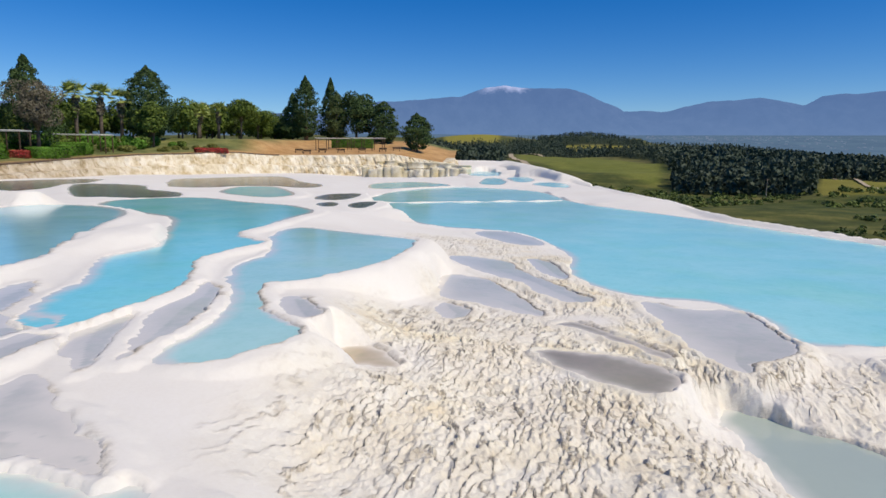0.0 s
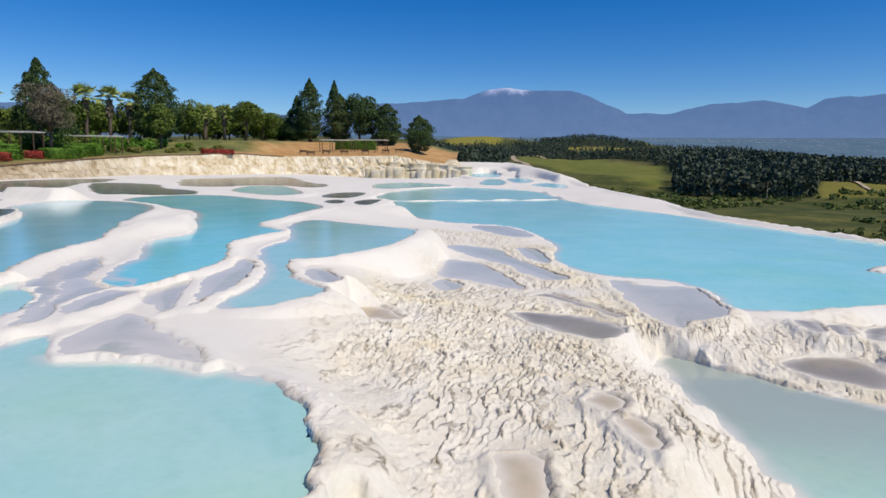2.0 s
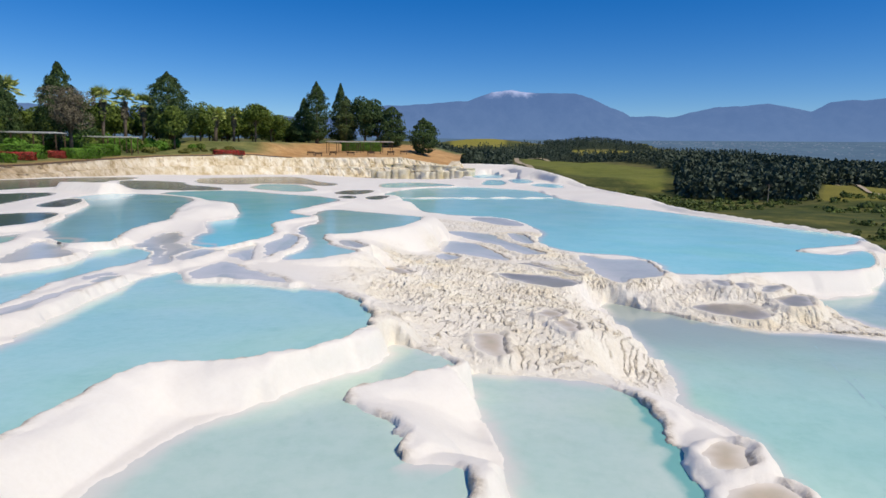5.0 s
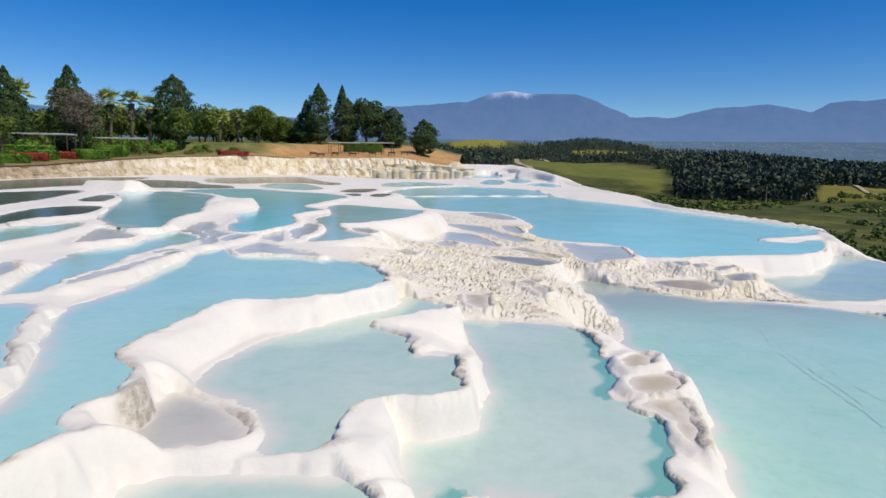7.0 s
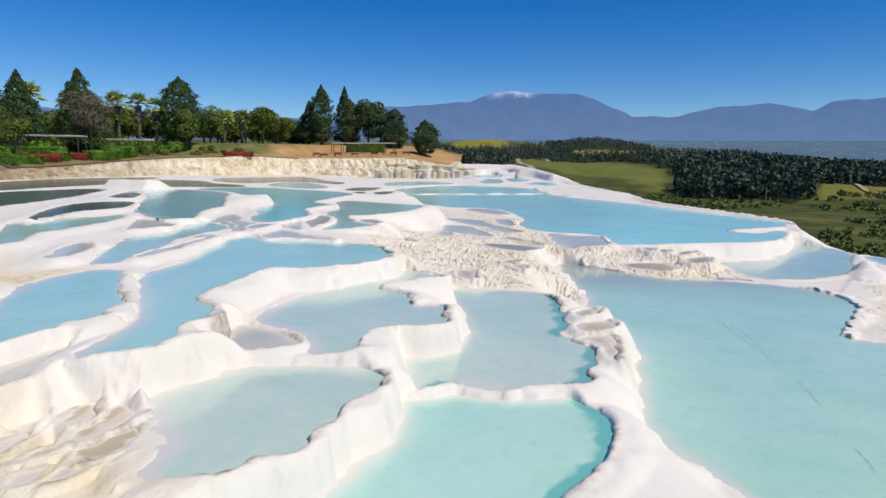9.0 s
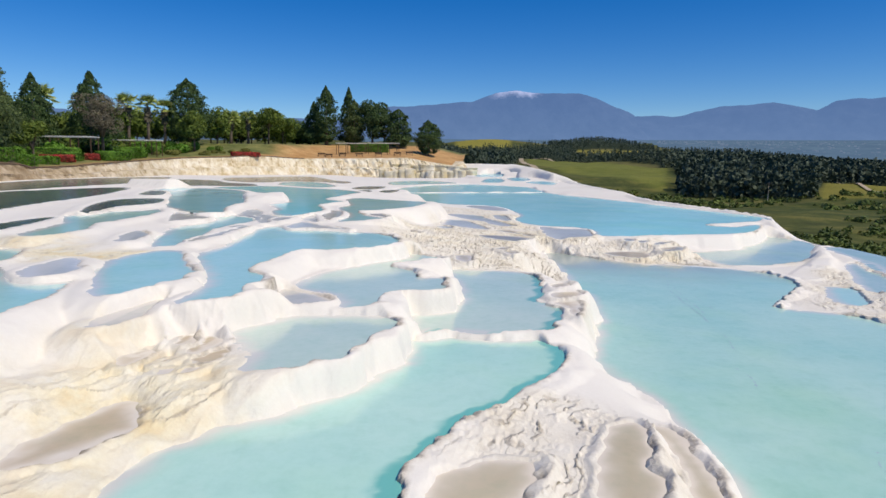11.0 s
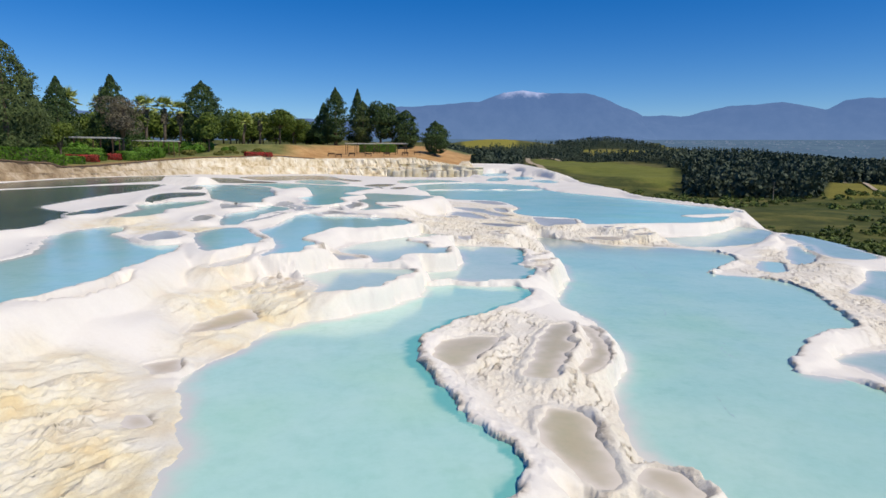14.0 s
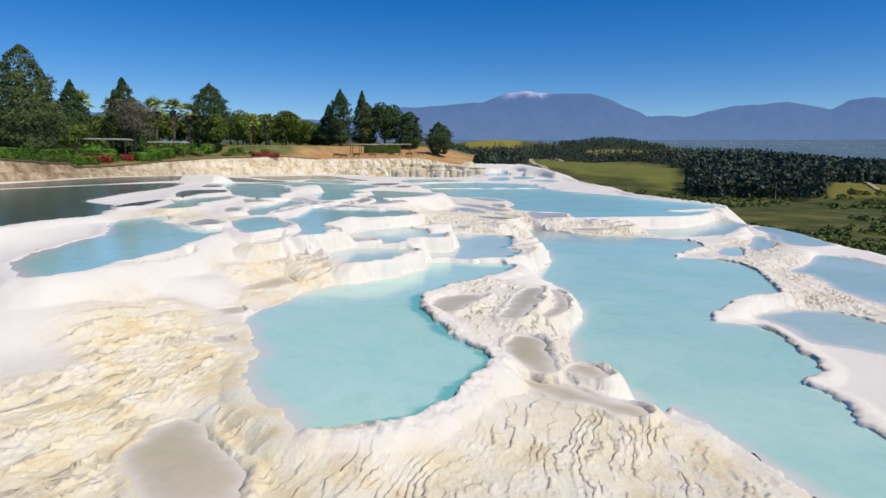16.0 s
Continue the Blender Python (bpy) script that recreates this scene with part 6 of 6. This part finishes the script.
# ---- woods in the valley ----
def woods():
    """A far wood of pointed trees, one mesh."""
    rng = np.random.default_rng(901)
    n = 62000
    a, r = np.radians(rng.uniform(-6, 46, n)), np.exp(rng.uniform(math.log(300), math.log(2600), n))
    x, y = r * np.sin(a), r * np.cos(a)
    deg = np.degrees(a)
    wood = fbm(x / 160, y / 160, 911, 4)
    ok, near_edge = wooded(x, y)
    sparse = (r < near_edge) & (deg > 15) & (deg < 25.5) & (wood > 0.18) & (rng.uniform(0, 1, n) < 0.35) & (signed_distance(x, y, field_poly) > 8)
    x, y, r = x[ok | sparse], y[ok | sparse], r[ok | sparse]
    x, y, r = x[:16000], y[:16000], r[:16000]
    z = land(x, y)
    m, per = len(x), 11
    h = rng.uniform(9, 17, m)
    t = rng.uniform(0.1, 1.0, (m, per))
    turn = rng.uniform(0, 6.28, (m, per))
    rad = (h * 0.15)[:, None] * (1.05 - t) * rng.uniform(0.6, 1.15, (m, per))
    c = np.stack([x[:, None] + rad * np.cos(turn), y[:, None] + rad * np.sin(turn), z[:, None] + t * h[:, None]], -1).reshape(-1, 3)
    out = np.stack([np.cos(turn), np.sin(turn), 0 * t + 0.4], -1).reshape(-1, 3)
    size = np.repeat(h * 0.165, per)
    ob = mesh_object("forest", *leaves(c, out, size, rng), CONIFER_FAR)
    return tagged(ob, "dark green pine wood over the valley slopes", "forest", kind="stuff")


CONIFER_FAR = foliage("far_pines", (0.058, 0.082, 0.054), (0.082, 0.108, 0.066), 0.02)
woods()


SCRUB = foliage("scrub_leaves", (0.045, 0.07, 0.018), (0.15, 0.20, 0.04), 0.05)


def bushes():
    rng = np.random.default_rng(931)
    n = 3400
    a, r = np.radians(rng.uniform(8, 48, n)), np.exp(rng.uniform(math.log(70), math.log(480), n))
    x, y = r * np.sin(a), r * np.cos(a)
    ok = (fbm(x / 40, y / 40, 933, 3) > np.interp(r, [70, 200, 300, 480], [0.16, 0.12, -0.05, -0.25])) & (signed_distance(x, y, field_poly) > 6) & (x > 26)
    x, y, r = x[ok], y[ok], r[ok]
    z = land(x, y)
    m, per = len(x), 40
    s = rng.uniform(0.7, 2.4, m) * np.interp(r, [70, 480], [0.6, 1.5])
    d = rng.normal(0, 1, (m, per, 3))
    d /= np.linalg.norm(d, axis=2, keepdims=True)
    d[:, :, 2] = np.abs(d[:, :, 2])
    c = np.stack([x, y, z], -1)[:, None, :] + d * s[:, None, None] * rng.uniform(0.6, 1.1, (m, per, 1))
    ob = mesh_object("scrub", *leaves(c.reshape(-1, 3), d.reshape(-1, 3), np.repeat(s * 0.45, per), rng, 0.3), SCRUB)
    return tagged(ob, "green scrub and bushes below the brink", "scrub", kind="stuff")


bushes()


# ---- roads, pole and the far town ----
def ribbon(name, line, width, mat, label):
    pts = along([(r * math.sin(radians(a)), r * math.cos(radians(a))) for a, r in line], 12)
    t = np.gradient(pts, axis=0)
    nrm = np.stack([-t[:, 1], t[:, 0]], -1) / np.linalg.norm(t, axis=1, keepdims=True)
    cols = [pts + nrm * width * k for k in (-0.5, -0.2, 0.2, 0.5)]
    x, y = np.array([c[:, 0] for c in cols]), np.array([c[:, 1] for c in cols])
    z = land(x, y) + 0.9
    return tagged(sheet(name, x, y, z, mat), label, "road", kind="structure")


DUST = simple("dust_track", (0.42, 0.34, 0.22), (0.60, 0.50, 0.36), 0.05, 0.95, 0)
ribbon("road_field", [(4.9, 640), (4.2, 760), (3.5, 900), (3.2, 1080), (3.6, 1230), (5.2, 1240), (7.5, 1150), (9.5, 1075)], 7, DUST, "pale dusty farm track beside the field")
ribbon("road_valley", [(27.5, 760), (28.6, 640), (30.0, 560), (31.5, 500), (33.5, 440), (35, 400)], 3.2, DUST, "pale dusty track through the valley")


def town():
    rng = np.random.default_rng(951)
    pieces = []
    for k in range(240):
        a, r = radians(rng.normal(22, 6)), rng.uniform(3100, 4000)
        x, y = r * math.sin(a), r * math.cos(a)
        z = float(land(x, y))
        w, d, h = rng.uniform(2, 6), rng.uniform(2, 5), rng.uniform(1, 3.5)
        pieces.append(block(x - w, y - d, z - 8, x + w, y + d, z + h))
    # the plaster glows faintly too, as painted haze over the houses
    ob = mesh_object("town", *joined(*pieces), distance_material("far_plaster_haze", (0.16, 0.16, 0.17), (0.13, 0.18, 0.27), (0.13, 0.18, 0.27), 0.9, False))
    return tagged(ob, "scattered pale houses of a far town", "town", kind="stuff")


town()
a, r = radians(24.4), 430
pole = new("utility_pole")
pole.location = (r * math.sin(a), r * math.cos(a), float(land(r * math.sin(a), r * math.cos(a))))
tagged(pole, "thin grey utility pole before the wood", "pole")
part("shaft", *tube([(0, 0, -1), (0, 0, 12)], [0.22, 0.14], 8), STONE, pole)
part("crossarm", *block(-1.4, -0.08, 11.2, 1.4, 0.08, 11.4, 0.02), WOOD, pole)


# ---- a thin rim across the long pool ----
rim = [(-6.2 + 0.62 * k, 42.2 + 0.38 * (0.62 * k) + 0.25 * math.sin(k * 0.9) + 0.15 * math.sin(k * 2.3), -1.0 + 0.02 * math.sin(k * 1.7)) for k in range(24)]
ob = mesh_object("trim_pool_rim", *tube(rim, [0.17 + 0.04 * math.sin(k * 1.3) for k in range(24)], 8), TRAVERTINE, True)
tagged(ob, "thin white travertine rim across the long pool", "rim", kind="structure")


# ---- faint trails of weed on the pool bed, showing through the water ----
def trail(points, width):
    pts = along(points, 10)
    pts = pts + 0.04 * np.stack([fbm(pts[:, 1] * 3, pts[:, 0], 961, 3), 0 * pts[:, 0]], -1)
    t = np.gradient(pts, axis=0)
    nrm = np.stack([-t[:, 1], t[:, 0]], -1) / (np.linalg.norm(t, axis=1, keepdims=True) + 1e-9)
    wide = width * np.clip(2.6 * value_noise(np.arange(len(pts)) * 0.7, np.full(len(pts), 10 * width), 963) - 0.75, 0.02, 1.6)[:, None]
    rows = [pts - nrm * wide, pts, pts + nrm * wide]
    level = POOLS["H"][0] + 0.004
    ob = sheet("weed_trail", np.array([r[:, 0] for r in rows]), np.array([r[:, 1] for r in rows]), np.full((3, len(pts)), level), WEED)
    return tagged(ob, "thin dark trail of weed in pale water", "weed", kind="structure")


WEED = simple("water_weed", (0.50, 0.74, 0.72), (0.58, 0.80, 0.77), 4.0, 0.15, 0)
trail([(8.07, 3.57), (7.69, 1.99), (7.27, 0.33), (7.22, -0.64), (7.17, -1.46), (7.15, -2.38), (7.11, -3.14)], 0.014)
trail([(7.64, 0.55), (7.68, -0.29), (7.61, -1.42), (7.67, -2.22)], 0.01)
trail([(7.75, 1.7), (7.42, 0.3), (7.36, -0.6), (7.32, -1.5), (7.28, -2.4)], 0.011)
trail([(8.0, 1.1), (7.95, 0.2), (7.98, -0.7)], 0.010)
trail([(7.05, -3.6), (7.0, -4.4), (6.85, -5.3)], 0.012)
trail([(6.5, -6.2), (6.55, -6.7), (6.42, -7.1)], 0.02)
trail([(6.95, -9.1), (6.75, -9.5), (6.8, -10.0)], 0.016)
trail([(5.95, -11.41), (5.88, -12.0), (5.88, -12.64)], 0.009)
